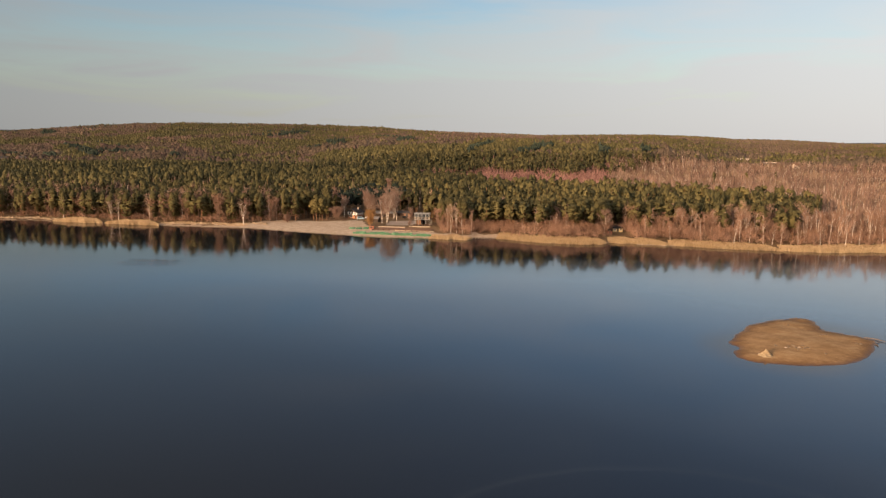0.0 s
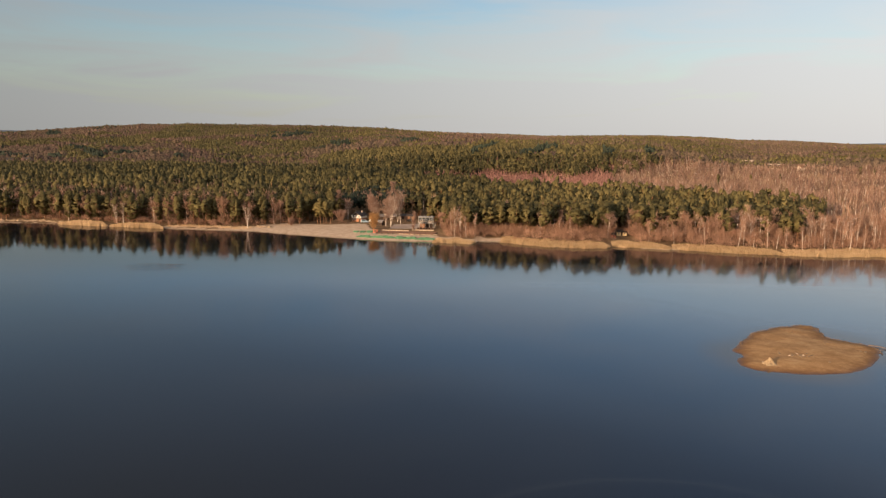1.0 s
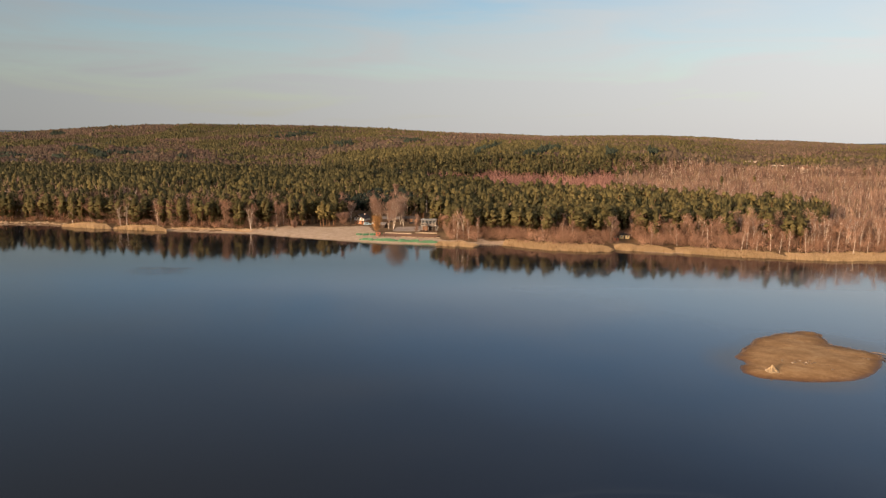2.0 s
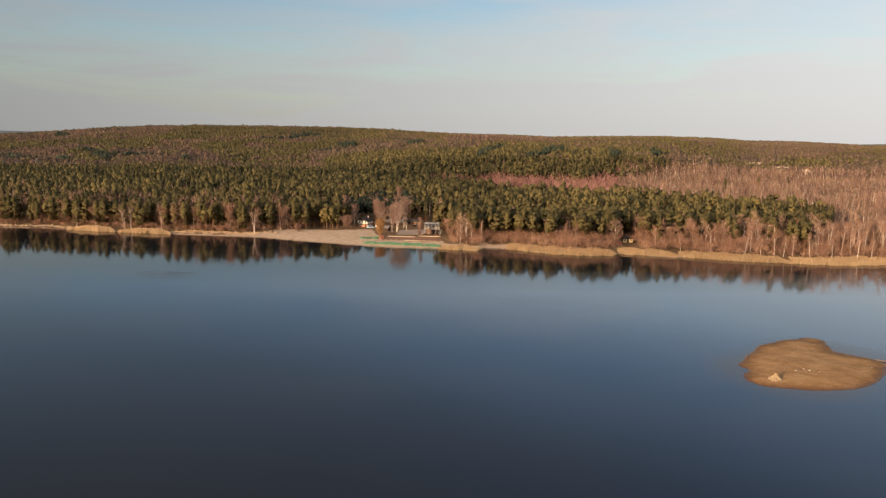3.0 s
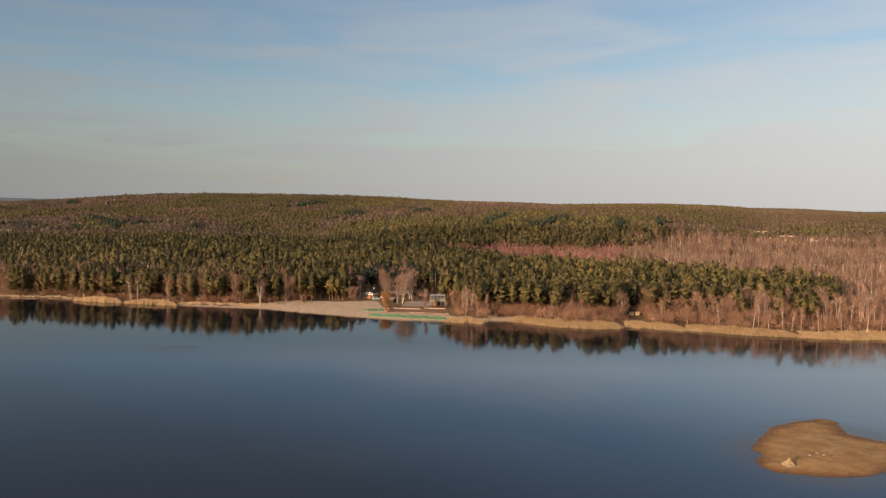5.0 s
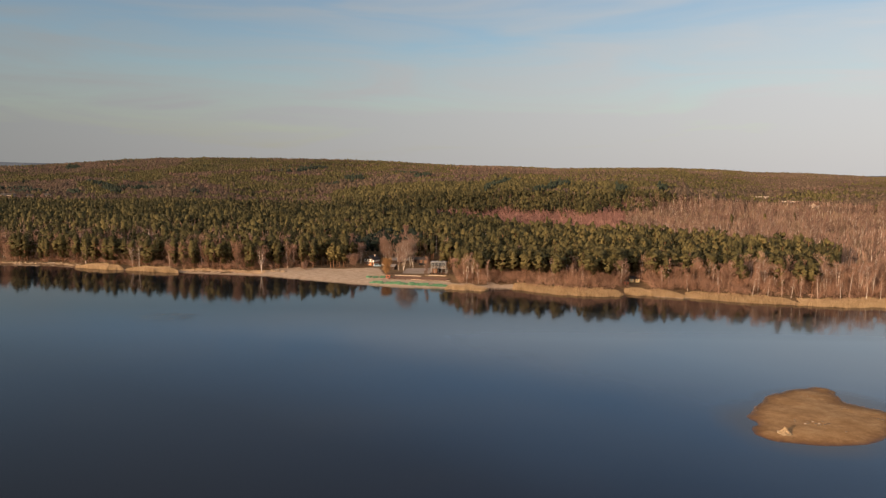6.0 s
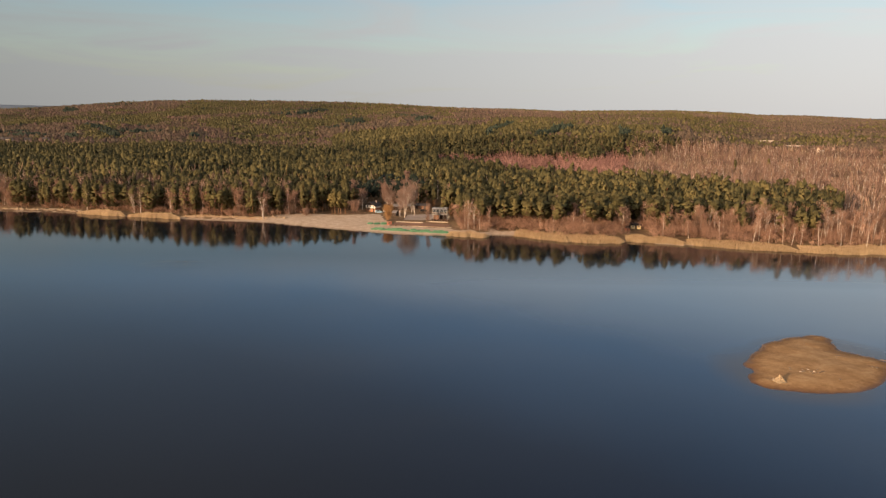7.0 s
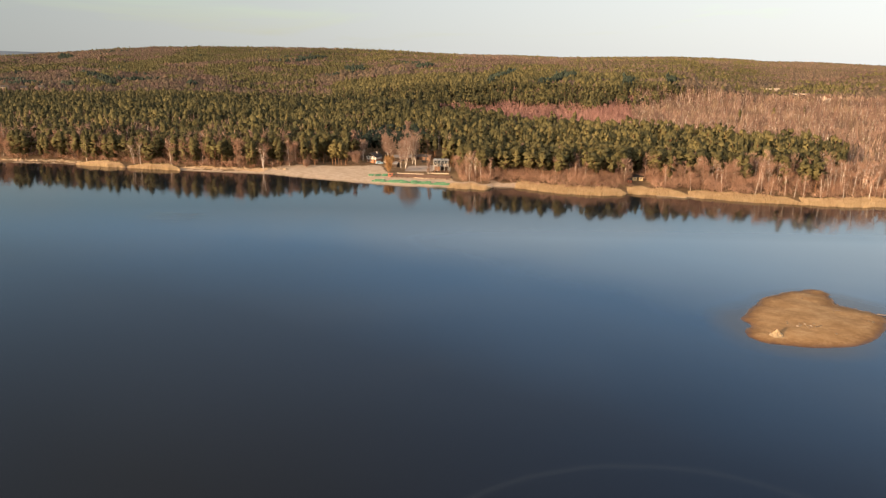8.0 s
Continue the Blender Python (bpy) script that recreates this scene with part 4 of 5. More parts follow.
for k, i in enumerate(near_bare):
    if which[i] % 5 < (3 if place[i][0] > -20 else 1):
        plant(birches, used_b, place[i], (size[i, 0] / 15.0, size[i, 1] / 15.0), turn[i], int(which[i]))
    else:
        plant(alders, used_a, place[i], (size[i, 0] / 14.0, size[i, 1] / 15.0), turn[i], int(which[i]))

# undergrowth of the shore: bare brown bushes
g = np.random.default_rng(71)
n = 2200
bx = g.uniform(-330, 280, n)
bs = np.where(bx > -5, g.uniform(11, 48, n), g.uniform(10, 28, n))
by = shore(bx) + bs
by = np.where((bx < -84) & (bx > -140), shore(bx) + tree_line(bx) + g.uniform(-2, 8, n), by)
keep = ~((bx > -104) & (bx < -8)) & ~((bx > -140) & (bx < -100) & (g.random(n) < 0.6)) & ~((np.abs(bx - 95) < 5) & (by < 412)) & ((bx > 0) | (g.random(n) < 0.45))
bx, by = bx[keep], by[keep]
bushes = [bare_parts(s + 90, tall=4.0, wide=1.6, stems=3, twigs=110, low=0.1, limbs=3, thick=0.04, thin=0.05)[1] for s in range(6)]
bsize = g.uniform(0.5, 1.35, (len(bx), 1)) * (1.25, 1) * np.where(bx < -20, 0.68, 1.0)[:, None]
tagged(scattered("undergrowth", bushes, np.stack([bx, by, height(bx, by)], -1), bsize, g.uniform(0, 6.28, len(bx)), g.integers(0, 99, len(bx)),
                 np.clip(g.normal(0.38, 0.24, len(bx)), 0, 1), SCRUB), "tangled leafless brown bushes along the shore", "bushes", kind="stuff")

# taller scrub under the first trees
n = 620
bx = np.concatenate([g.uniform(-335, -8, 300), g.uniform(-8, 270, 320)])
by = shore(bx) + tree_line(bx) + g.uniform(1, 17, n)
keep = ~open_ground(bx, by) & (g.random(n) < np.where(bx < 0, 0.12, 0.3))
bx, by = bx[keep], by[keep]
tagged(scattered("scrub", bushes, np.stack([bx, by, height(bx, by)], -1), g.uniform(1.1, 2.1, (len(bx), 1)) * (1.1, 1), g.uniform(0, 6.28, len(bx)), g.integers(0, 99, len(bx)),
                 np.clip(g.normal(0.40, 0.22, len(bx)), 0, 1), SCRUB), "tall leafless red-brown scrub below the pines", "bushes", kind="stuff")

# ---- reeds ----
for x0, x1, depth in ((-264, -226.5, 15), (-224.5, -186, 14), (-14, 10.5, 15), (24, 83, 25), (84.5, 115, 21), (115.5, 167, 22), (168, 262, 23)):
    n = int((x1 - x0) * depth * (17 if x0 < -100 else 10))
    rx = g.uniform(x0, x1, n)
    u = (rx - x0) / (x1 - x0)
    end = np.minimum(1, np.minimum((rx - x0) / (9.0 if x0 < -100 else 2.0), (x1 - rx) / (13.0 if x0 < -100 else 3.0))) ** 0.6
    deep = depth * (0.72 + 0.28 * np.sin(np.pi * np.clip(u, 0, 1)) ** 0.8) * (0.92 + 0.12 * wave(rx, rx * 0, 16.0, 81)) * end
    part_in = g.beta(1.1, 1.5, n)
    rs = part_in * deep - 0.9 + 0.5 * wave(rx, rx * 0, 6.0, 84)
    ry = shore(rx) + rs
    tall = (np.where(rx < -100, 2.4, 1.45) + 0.15 * wave(rx, ry, 9.0, 82)) * g.uniform(0.6, 1.1, n) * (0.5 + 0.5 * end) * (1.1 - 0.55 * part_in)
    at = np.stack([rx, ry, np.maximum(height(rx, ry), -0.2)], -1)
    way = g.normal(0, 0.16, (n, 3)) * (1, 1, 0) + (0.06, 0.03, 1)
    th = g.uniform(-1.2, 1.2, n)
    side = np.stack([np.cos(th), np.sin(th), np.zeros(n)], -1) * g.uniform(0.04, 0.09, (n, 1))
    v = np.stack([at - side, at + side, at + way * tall[:, None] * 0.75 + side * 1.3, at + way * tall[:, None]], 1).reshape(-1, 3)
    q = np.arange(n)[:, None] * 4
    sheen = np.repeat(g.normal(0, 0.35, (n, 3)) + (0, -0.55, 0.8), 4, 0)
    sheen = sheen / np.linalg.norm(sheen, axis=1, keepdims=True)
    bed = mesh_object("reed_bed", v, np.concatenate([q + (0, 1, 2), q + (0, 2, 3)]), REED, normals=sheen,
                      tone=np.repeat(np.clip(np.where(rx < -100, 0.56, 0.5) + 0.10 * wave(rx, ry, 13.0, 83) + g.normal(0, 0.18, n), 0, 1), 4))
    tagged(bed, "dry golden reed bed at the water's edge", "reeds", "reed beds", "stuff")

# ---- built things ----


def box(w, d, h, x=0.0, y=0.0, z=0.0, bevel=0.03, turn=0.0):
    """A bevelled block standing on z, centred on x and y."""
    bm = bmesh.new()
    bmesh.ops.create_cube(bm, size=1.0)
    bmesh.ops.scale(bm, vec=(w, d, h), verts=bm.verts)
    if bevel:
        bmesh.ops.bevel(bm, geom=bm.edges[:], offset=min(bevel, w / 4, d / 4, h / 4), segments=1, affect="EDGES")
    bmesh.ops.transform(bm, matrix=pose(x, y, z + h / 2, 0, 0, turn), verts=bm.verts)
    return bm


def join(*bms):
    """One bmesh of several."""
    out = bms[0]
    for other in bms[1:]:
        me = bpy.data.meshes.new("piece")
        other.to_mesh(me)
        out.from_mesh(me)
        bpy.data.meshes.remove(me)
        other.free()
    return out


def prism(outline, depth, y=0.0):
    """An outline in x and z drawn out along y, centred."""
    bm = bmesh.new()
    a = [bm.verts.new((px, y - depth / 2, pz)) for px, pz in outline]
    b = [bm.verts.new((px, y + depth / 2, pz)) for px, pz in outline]
    bm.faces.new(a[::-1])
    bm.faces.new(b)
    for i in range(len(a)):
        j = (i + 1) % len(a)
        bm.faces.new((a[i], a[j], b[j], b[i]))
    bmesh.ops.recalc_face_normals(bm, faces=bm.faces)
    return bm


def rod(p, q, r=0.05, sides=6):
    """A round bar between two places."""
    bm = bmesh.new()
    p, q = Vector(p), Vector(q)
    bmesh.ops.create_cone(bm, cap_ends=True, segments=sides, radius1=r, radius2=r, depth=(q - p).length)
    bmesh.ops.transform(bm, matrix=Matrix.Translation((p + q) / 2) @ (q - p).to_track_quat("Z", "Y").to_matrix().to_4x4(), verts=bm.verts)
    return bm


def part(name, bm, mat, parent, label=""):
    me = bpy.data.meshes.new(name)
    bm.to_mesh(me)
    bm.free()
    me.materials.append(mat)
    ob = new(name, me)
    ob.parent = parent
    if label:
        ob["label"] = label
    return ob


def thing(name, label, category, x, y, turn=0.0, group="", lift=0.0):
    ob = new(name)
    ob.matrix_basis = pose(x, y, float(height(x, y)) + lift, 0, 0, turn)
    return tagged(ob, label, category, group)


def window_part(parent, w, h, x, y, z, turn=0.0):
    """A window: frame, glass and sill set on a wall."""
    f = part("window", join(box(w, 0.12, 0.08, 0, 0, 0, 0.01), box(w, 0.12, 0.08, 0, 0, h - 0.08, 0.01),
                            box(0.08, 0.12, h - 0.16, -w / 2 + 0.04, 0, 0.08, 0.01), box(0.08, 0.12, h - 0.16, w / 2 - 0.04, 0, 0.08, 0.01),
                            box(0.05, 0.10, h - 0.16, 0, 0, 0.08, 0.01)), WHITE_PAINT, parent)
    f.matrix_basis = pose(x, y, z, 0, 0, turn)
    part("pane", box(w - 0.16, 0.03, h - 0.16, 0, 0.02, 0.08, 0), GLASS, f)
    part("sill", box(w + 0.15, 0.2, 0.05, 0, -0.06, -0.05, 0.01), CONCRETE, f)
    return f


def gable_roof(w, d, rise, eave, z, thick=0.18):
    """A pitched roof with its ridge along x."""
    e = d / 2 + eave
    bm = prism([(-e, z - eave * rise / (d / 2)), (0, z + rise), (e, z - eave * rise / (d / 2)), (e, z + thick - eave * rise / (d / 2)), (0, z + rise + thick * 1.2), (-e, z + thick - eave * rise / (d / 2))], w + 2 * eave)
    bmesh.ops.rotate(bm, verts=bm.verts, cent=(0, 0, 0), matrix=Matrix.Rotation(radians(90), 3, "Z"))
    return bm


def gable_walls(w, d, h, rise):
    bm = prism([(-d / 2, 0), (d / 2, 0), (d / 2, h), (0, h + rise), (-d / 2, h)], w)
    bmesh.ops.rotate(bm, verts=bm.verts, cent=(0, 0, 0), matrix=Matrix.Rotation(radians(90), 3, "Z"))
    return bm


def chalet(x, y, turn):
    c = thing("chalet", "two-storey white chalet with a dark pitched roof behind the beach", "house", x, y, turn)
    W, D = 7.4, 8.0
    part("lower_wall", box(W - 0.4, D - 0.4, 2.5, 0, 0, -0.3, 0.04), ORANGE_WALL, c, "orange-brown rendered ground floor")
    part("upper_wall", prism([(-W / 2, 2.2), (W / 2, 2.2), (W / 2, 3.9), (0, 6.0), (-W / 2, 3.9)], D), WHITE_WALL, c, "white rendered upper floor")
    e, k = W / 2 + 0.8, 2.1 / (W / 2)
    part("roof", prism([(-e, 3.95 - 0.8 * k), (0, 6.05), (e, 3.95 - 0.8 * k), (e, 4.18 - 0.8 * k), (0, 6.32), (-e, 4.18 - 0.8 * k)], D + 2.0, -0.3), ROOF_DARK, c, "dark overhanging roof")
    part("gable_boarding", prism([(-3.2, 4.12), (3.2, 4.12), (0, 5.93)], 0.12, -D / 2 - 0.05), DARK_WOOD, c, "dark timber boarding")
    part("chimney", join(box(0.6, 0.6, 1.6, 1.5, 1.2, 5.0), box(0.75, 0.75, 0.12, 1.5, 1.2, 6.6)), CONCRETE, c)
    front = -D / 2
    part("balcony_floor", box(W + 0.2, 1.2, 0.14, 0, front - 0.6, 2.12, 0.02), DARK_WOOD, c)
    rail = part("balcony_rail", box(W + 0.2, 0.07, 0.09, 0, front - 1.15, 3.1, 0.01), DARK_WOOD, c)
    for q in range(13):
        part("baluster", box(0.05, 0.05, 0.86, -3.6 + q * 0.6, front - 1.15, 2.25, 0), DARK_WOOD, rail)
    for px in (-3.5, 3.5):
        part("porch_post", box(0.16, 0.16, 2.3, px, front - 1.1, -0.15, 0.01), DARK_WOOD, c)
    for px in (-2.2, 0.0, 2.2):
        window_part(c, 1.2, 1.3, px, front - 0.04, 2.75)
    for px in (-2.3, -0.5):
        window_part(c, 1.1, 1.1, px, front + 0.16, 0.75)
    part("door", box(0.95, 0.1, 2.05, 2.2, front + 0.17, 0.0, 0.02), DARK_WOOD, c)
    for px in (-3.2, 0.4):
        window_part(c, 1.1, 1.1, -W / 2 - 0.04, px, 2.75, -90)
    return c


def shed(x, y, w, d, h, turn, wall, roof, label, rise=1.2):
    c = thing("shed", label, "shed", x, y, turn)
    part("wall", gable_walls(w, d, h, rise), wall, c).location = (0, 0, -0.2)
    part("roof", gable_roof(w, d, rise, 0.5, h - 0.2), roof, c)
    for k in range(max(1, int(w / 4))):
        px = -w / 2 + (k + 0.5) * w / max(1, int(w / 4))
        part("door", box(1.6, 0.1, min(2.0, h - 0.5), px, -d / 2 - 0.03, 0.0, 0.02), ROOF_DARK if k % 2 else DARK_WOOD, c)
    return c


def pavilion(x, y, turn):
    c = thing("pavilion", "two-storey grey steel beach pavilion with glazed upper floor", "pavilion", x, y, turn)
    W, D = 11.0, 6.5
    for px in (-5.3, -2.65, 0, 2.65, 5.3):
        for py in (-3.1, 3.1):
            part("column", box(0.22, 0.22, 6.9, px, py, -0.2, 0.02), STEEL, c)
    for z, over in ((0.05, 0.6), (3.25, 0.5), (6.5, 0.4)):
        part("slab", box(W + over, D + over, 0.28, 0, 0, z, 0.04), BROWN_WOOD if z < 1 else STEEL, c)
    part("back_wall", box(W - 0.6, 0.2, 3.0, 0, 2.9, 0.3, 0.02), DARK_WOOD, c)
    part("core", box(3.2, 3.2, 2.95, -2.6, 0.9, 0.3, 0.04), BROWN_WOOD, c)
    for k in range(4):
        px = -3.97 + k * 2.65
        f = part("window", join(box(2.4, 0.1, 0.1, px, -3.0, 3.6, 0.01), box(2.4, 0.1, 0.1, px, -3.0, 6.3, 0.01), box(0.1, 0.1, 2.6, px - 1.15, -3.0, 3.7, 0.01),
                                box(0.1, 0.1, 2.6, px + 1.15, -3.0, 3.7, 0.01), box(2.2, 0.08, 0.07, px, -3.0, 5.3, 0.01)), STEEL, c)
        part("pane", box(2.2, 0.03, 2.6, px, -2.95, 3.7, 0), GLASS, f)
    part("upper_back", box(W - 0.6, 0.15, 2.9, 0, 2.9, 3.55, 0.02), DARK_WOOD, c)
    for k in range(4):
        px = -3.97 + k * 2.65
        part("brace", rod((px - 1.25, -3.25, 3.6 if k % 2 else 6.4), (px + 1.25, -3.25, 6.4 if k % 2 else 3.6), 0.07), STEEL, c)
    for px in (-5.25, 5.25):
        part("side_panel", box(0.12, 3.0, 2.9, px, 1.3, 3.55, 0.02), STEEL, c)
    part("handrail", join(box(W + 0.3, 0.07, 0.07, 0, -3.45, 4.5, 0.01), box(W + 0.3, 0.08, 0.08, 0, -3.45, 4.0, 0.01), box(W + 0.3, 0.12, 0.14, 0, -3.45, 4.46, 0.01)), CONCRETE, c)
    for k in range(12):
        part("baluster", box(0.1, 0.1, 1.05, -5.5 + k, -3.45, 3.5, 0), CONCRETE, c)
    part("stair", join(*[box(1.2, 0.3, 0.08, 6.3, -2.6 + k * 0.3, 0.3 + k * 0.19, 0.01) for k in range(16)]), STEEL, c)
    part("stair_rail", rod((6.9, -2.7, 1.2), (6.9, 2.1, 4.3), 0.05), STEEL, c)
    for k in range(4):
        part("rooflight", box(1.2, 1.2, 0.3, -4 + k * 2.65, 0.4, 6.78, 0.05), STEEL, c)
    return c


def barrel_seat():
    c = new("tub_seat")
    bm = bmesh.new()
    bmesh.ops.create_cone(bm, cap_ends=True, segments=12, radius1=0.5, radius2=0.62, depth=0.8)
    bmesh.ops.bevel(bm, geom=[e for e in bm.edges if e.calc_length() < 0.4], offset=0.06, segments=1, affect="EDGES")
    bmesh.ops.translate(bm, vec=(0, 0, 0.42), verts=bm.verts)
    part("tub", bm, DARK_WOOD, c)
    part("cushion", box(0.8, 0.8, 0.14, 0, 0, 0.8, 0.06), BROWN_WOOD, c, "brown cushion")
    return tagged(c, "dark round tub seat on the pavilion terrace", "seat", "terrace seats")


def boat():
    """An upturned rowing boat, keel up."""
    c = new("rowing_boat")
    bm = bmesh.new()
    n, m = 11, 7
    ring = []
    for i in range(n):
        u = i / (n - 1) * 2 - 1
        half = 0.78 * (1 - abs(u) ** 2.6) ** 0.6 + 0.04
        deep = 0.62 * (1 - 0.25 * u * u)
        ring.append([bm.verts.new((2.15 * u, half * math.cos(math.pi * k / (m - 1)), 0.12 + deep * math.sin(math.pi * k / (m - 1)) ** 0.7)) for k in range(m)])
    for i in range(n - 1):
        for k in range(m - 1):
            bm.faces.new((ring[i][k], ring[i + 1][k], ring[i + 1][k + 1], ring[i][k + 1]))
    bmesh.ops.recalc_face_normals(bm, faces=bm.faces)
    hull = part("hull", bm, GREEN_PAINT, c)
    part("keel", box(4.0, 0.07, 0.1, 0, 0, 0.68, 0.02), PALE_GREEN, hull)
    for side in (-1, 1):
        part("gunwale", join(box(2.4, 0.09, 0.1, 0, side * 0.79, 0.05, 0.02), box(0.9, 0.09, 0.1, 1.5, side * 0.62, 0.05, 0.02, -side * 22), box(0.9, 0.09, 0.1, -1.5, side * 0.62, 0.05, 0.02, side * 22)), PALE_GREEN, hull)
    for px in (-1.2, 1.2):
        part("trestle", join(box(0.12, 1.5, 0.12, px, 0, 0.0, 0.01)), DARK_WOOD, c)
    return tagged(c, "upturned green rowing boat lying on the beach", "boat", "green boats on the beach")


def car(name, paint, label, x, y, turn, tall=1.45, length=4.4):
    c = thing(name, label, "van" if tall > 1.7 else "car", x, y, turn, "parked vehicles")
    L = length / 2
    nose = 0.75 if tall < 1.7 else 0.95
    body = prism([(-L, 0.3), (L, 0.3), (L, nose), (L * 0.55, nose + 0.12), (L * 0.25, tall), (-L * 0.8, tall), (-L * 0.98, nose + 0.1)], 1.7)
    bmesh.ops.bevel(body, geom=body.edges[:], offset=0.07, segments=2, affect="EDGES")
    b = part("body", body, paint, c)
    part("windscreen", box(0.06, 1.4, 0.55, L * 0.42, 0, nose + 0.12, 0.02), GLASS, b).rotation_euler = (0, 0, 0)
    for side in (-1, 1):
        part("side_window", box(L * 0.9, 0.04, tall - nose - 0.28, -L * 0.25, side * 0.84, nose + 0.14, 0.02), GLASS, b)
        part("headlight", box(0.08, 0.3, 0.15, L - 0.02, side * 0.6, 0.6, 0.03), WHITE_PAINT, b)
        part("tail_light", box(0.06, 0.2, 0.2, -L + 0.0, side * 0.65, 0.7, 0.02), RED_PAINT, b)
        for px in (-L * 0.62, L * 0.62):
            w = part("wheel", rod((px, side * 0.68, 0.32), (px, side * 0.88, 0.32), 0.32, 14), BLACK_RUBBER, c)
            part("rim", rod((px, side * 0.86, 0.32), (px, side * 0.895, 0.32), 0.19, 10), STEEL, w)
    part("bumper", box(0.14, 1.7, 0.2, L, 0, 0.32, 0.04), BLACK_RUBBER, c)
    return c


def picnic_table():
    c = new("picnic_table")
    for k in range(4):
        part("plank", box(1.9, 0.18, 0.05, 0, -0.3 + k * 0.2, 0.72, 0.01), BROWN_WOOD, c)
    for side in (-1, 1):
        part("bench", box(1.9, 0.28, 0.05, 0, side * 0.75, 0.44, 0.01), BROWN_WOOD, c)
        part("leg", join(rod((side * 0.75, -0.75, 0), (side * 0.75, 0.25, 0.73), 0.05, 4), rod((side * 0.75, 0.75, 0), (side * 0.75, -0.25, 0.73), 0.05, 4),
                         box(0.08, 1.6, 0.08, side * 0.75, 0, 0.36, 0.01)), DARK_WOOD, c)
    return tagged(c, "weathered brown wooden picnic table at the back of the beach", "picnic table", "tables behind the beach")


def spread(make, places, lift=0.0, grow=(1, 1, 1)):
    """Copies of one thing at (x, y, turn) places."""
    first = make()
    first.scale = grow
    for k, (x, y, t) in enumerate(places):
        m = pose(x, y, float(height(x, y)) + lift, 0, 0, t)
        if k:
            copy_thing(first, m)
        else:
            first.matrix_basis = m @ Matrix.Diagonal((*grow, 1))


chalet(-66.5, 470.5, -22).scale = (1.0, 1.0, 1.05)
car("van", BLUE_PAINT, "pale blue and white van parked beside the chalet", -62.0, 463.0, 18, 2.0, 4.9)
car("car", WHITE_PAINT, "white car parked behind the beach", -57.5, 468.5, -24, 1.45, 4.3)
car("car", BLACK_RUBBER, "dark car parked near the pavilion", -33.0, 474.0, 12, 1.45, 4.3)
shed(-49.0, 480.0, 13.0, 6.0, 2.7, 10, DARK_WOOD, ROOF_GREY, "long low dark timber shed with a grey roof")
shed(-52.0, 457.0, 6.5, 5.0, 2.4, -14, DARK_WOOD, ROOF_GREY, "small dark timber hut with a grey roof", 1.0)
shed(-35.0, 489.0, 11.0, 6.0, 2.6, -8, BROWN_WOOD, ROOF_DARK, "brown timber shed below the pines")
pavilion(-19.6, 437.0, -4).scale = (0.86, 0.9, 1.12)
g = np.random.default_rng(91)
spread(barrel_seat, [(-24.5 + 1.75 * k, 431.2 - 0.25 * k + 0.9 * (k % 2), 0) for k in range(7)], 0.38)

# terrace and low walls by the beach
deck = thing("terrace", "brown timber terrace with pale low walls above the boats", "terrace", -31.0, 417.5, -10)
for k in range(26):
    part("plank", box(36.0, 0.40, 0.07, 0, -5.4 + k * 0.42, 0.36, 0.01), BROWN_WOOD, deck)
part("bearer", join(*[box(0.2, 10.8, 0.5, -17 + k * 3.4, 0, -0.16, 0.02) for k in range(11)]), DARK_WOOD, deck)
w = tagged(new("low_wall"), "pale concrete retaining wall along the terrace", "wall", "terrace walls")
part("wall", box(24.0, 0.4, 0.75, 0, 0, -0.2, 0.03), STONE, w)
part("coping", box(24.3, 0.6, 0.1, 0, 0, 0.55, 0.02), STONE, w)
w.matrix_basis = pose(-38.0, 426.0, float(height(-38, 426)) - 0.2, 0, 0, -9) @ Matrix.Diagonal((0.7, 1, 1, 1))
copy_thing(w, pose(-23.5, 411.6, float(height(-23.5, 411.6)) - 0.2, 0, 0, -8)).scale = (0.98, 1, 1)
copy_thing(w, pose(-21.0, 427.5, float(height(-21, 427.5)) - 0.05, 0, 0, -6)).scale = (0.55, 1, 1)
kiosk = thing("kiosk", "small red timber kiosk beside the terrace", "kiosk", -49.3, 418.5, -8)
part("wall", box(2.6, 2.0, 2.0, 0, 0, -0.2, 0.03), RED_PAINT, kiosk)
part("roof", box(3.1, 2.5, 0.16, 0, 0, 1.8, 0.04), ORANGE_WALL, kiosk)
part("hatch", box(1.5, 0.06, 0.8, 0, -1.02, 0.85, 0.01), DARK_WOOD, kiosk)
part("counter", box(1.7, 0.35, 0.06, 0, -1.15, 0.78, 0.01), BROWN_WOOD, kiosk)

# green boats in two rows
row = []
for k in range(16):
    u = k / 15
    row.append((-57.0 + 42.5 * u, 403.6 - 9.6 * u ** 0.85 + 0.5 * (k % 2), -13 + g.normal(0, 17)))
    if k % 5 != 2:
        row.append((-55.5 + 41.0 * u, 406.6 - 9.6 * u ** 0.85 + 0.9 * (k % 3) - 0.5, -13 + g.normal(0, 20)))
for k in range(8):
    row.append((-61.5 + 4.2 * (k % 4), 420.0 + 2.4 * (k // 4) - 0.5 * (k % 3), -6 + g.normal(0, 16)))
spread(boat, row, 0.0, (0.86, 1.05, 1.05))
spread(picnic_table, [(-83.5, 456.5, 10), (-80.6, 458.2, 80), (-77.8, 456.2, 20), (-75.0, 458.4, -30), (-72.4, 456.0, 60), (-70.4, 459.0, 5), (-86.5, 458.3, 0)])

# huts in the right-hand woods and the jetty
hut = thing("cabin", "small yellow cabin with a dark roof among the trees", "cabin", 97.0, 413.5, -6)
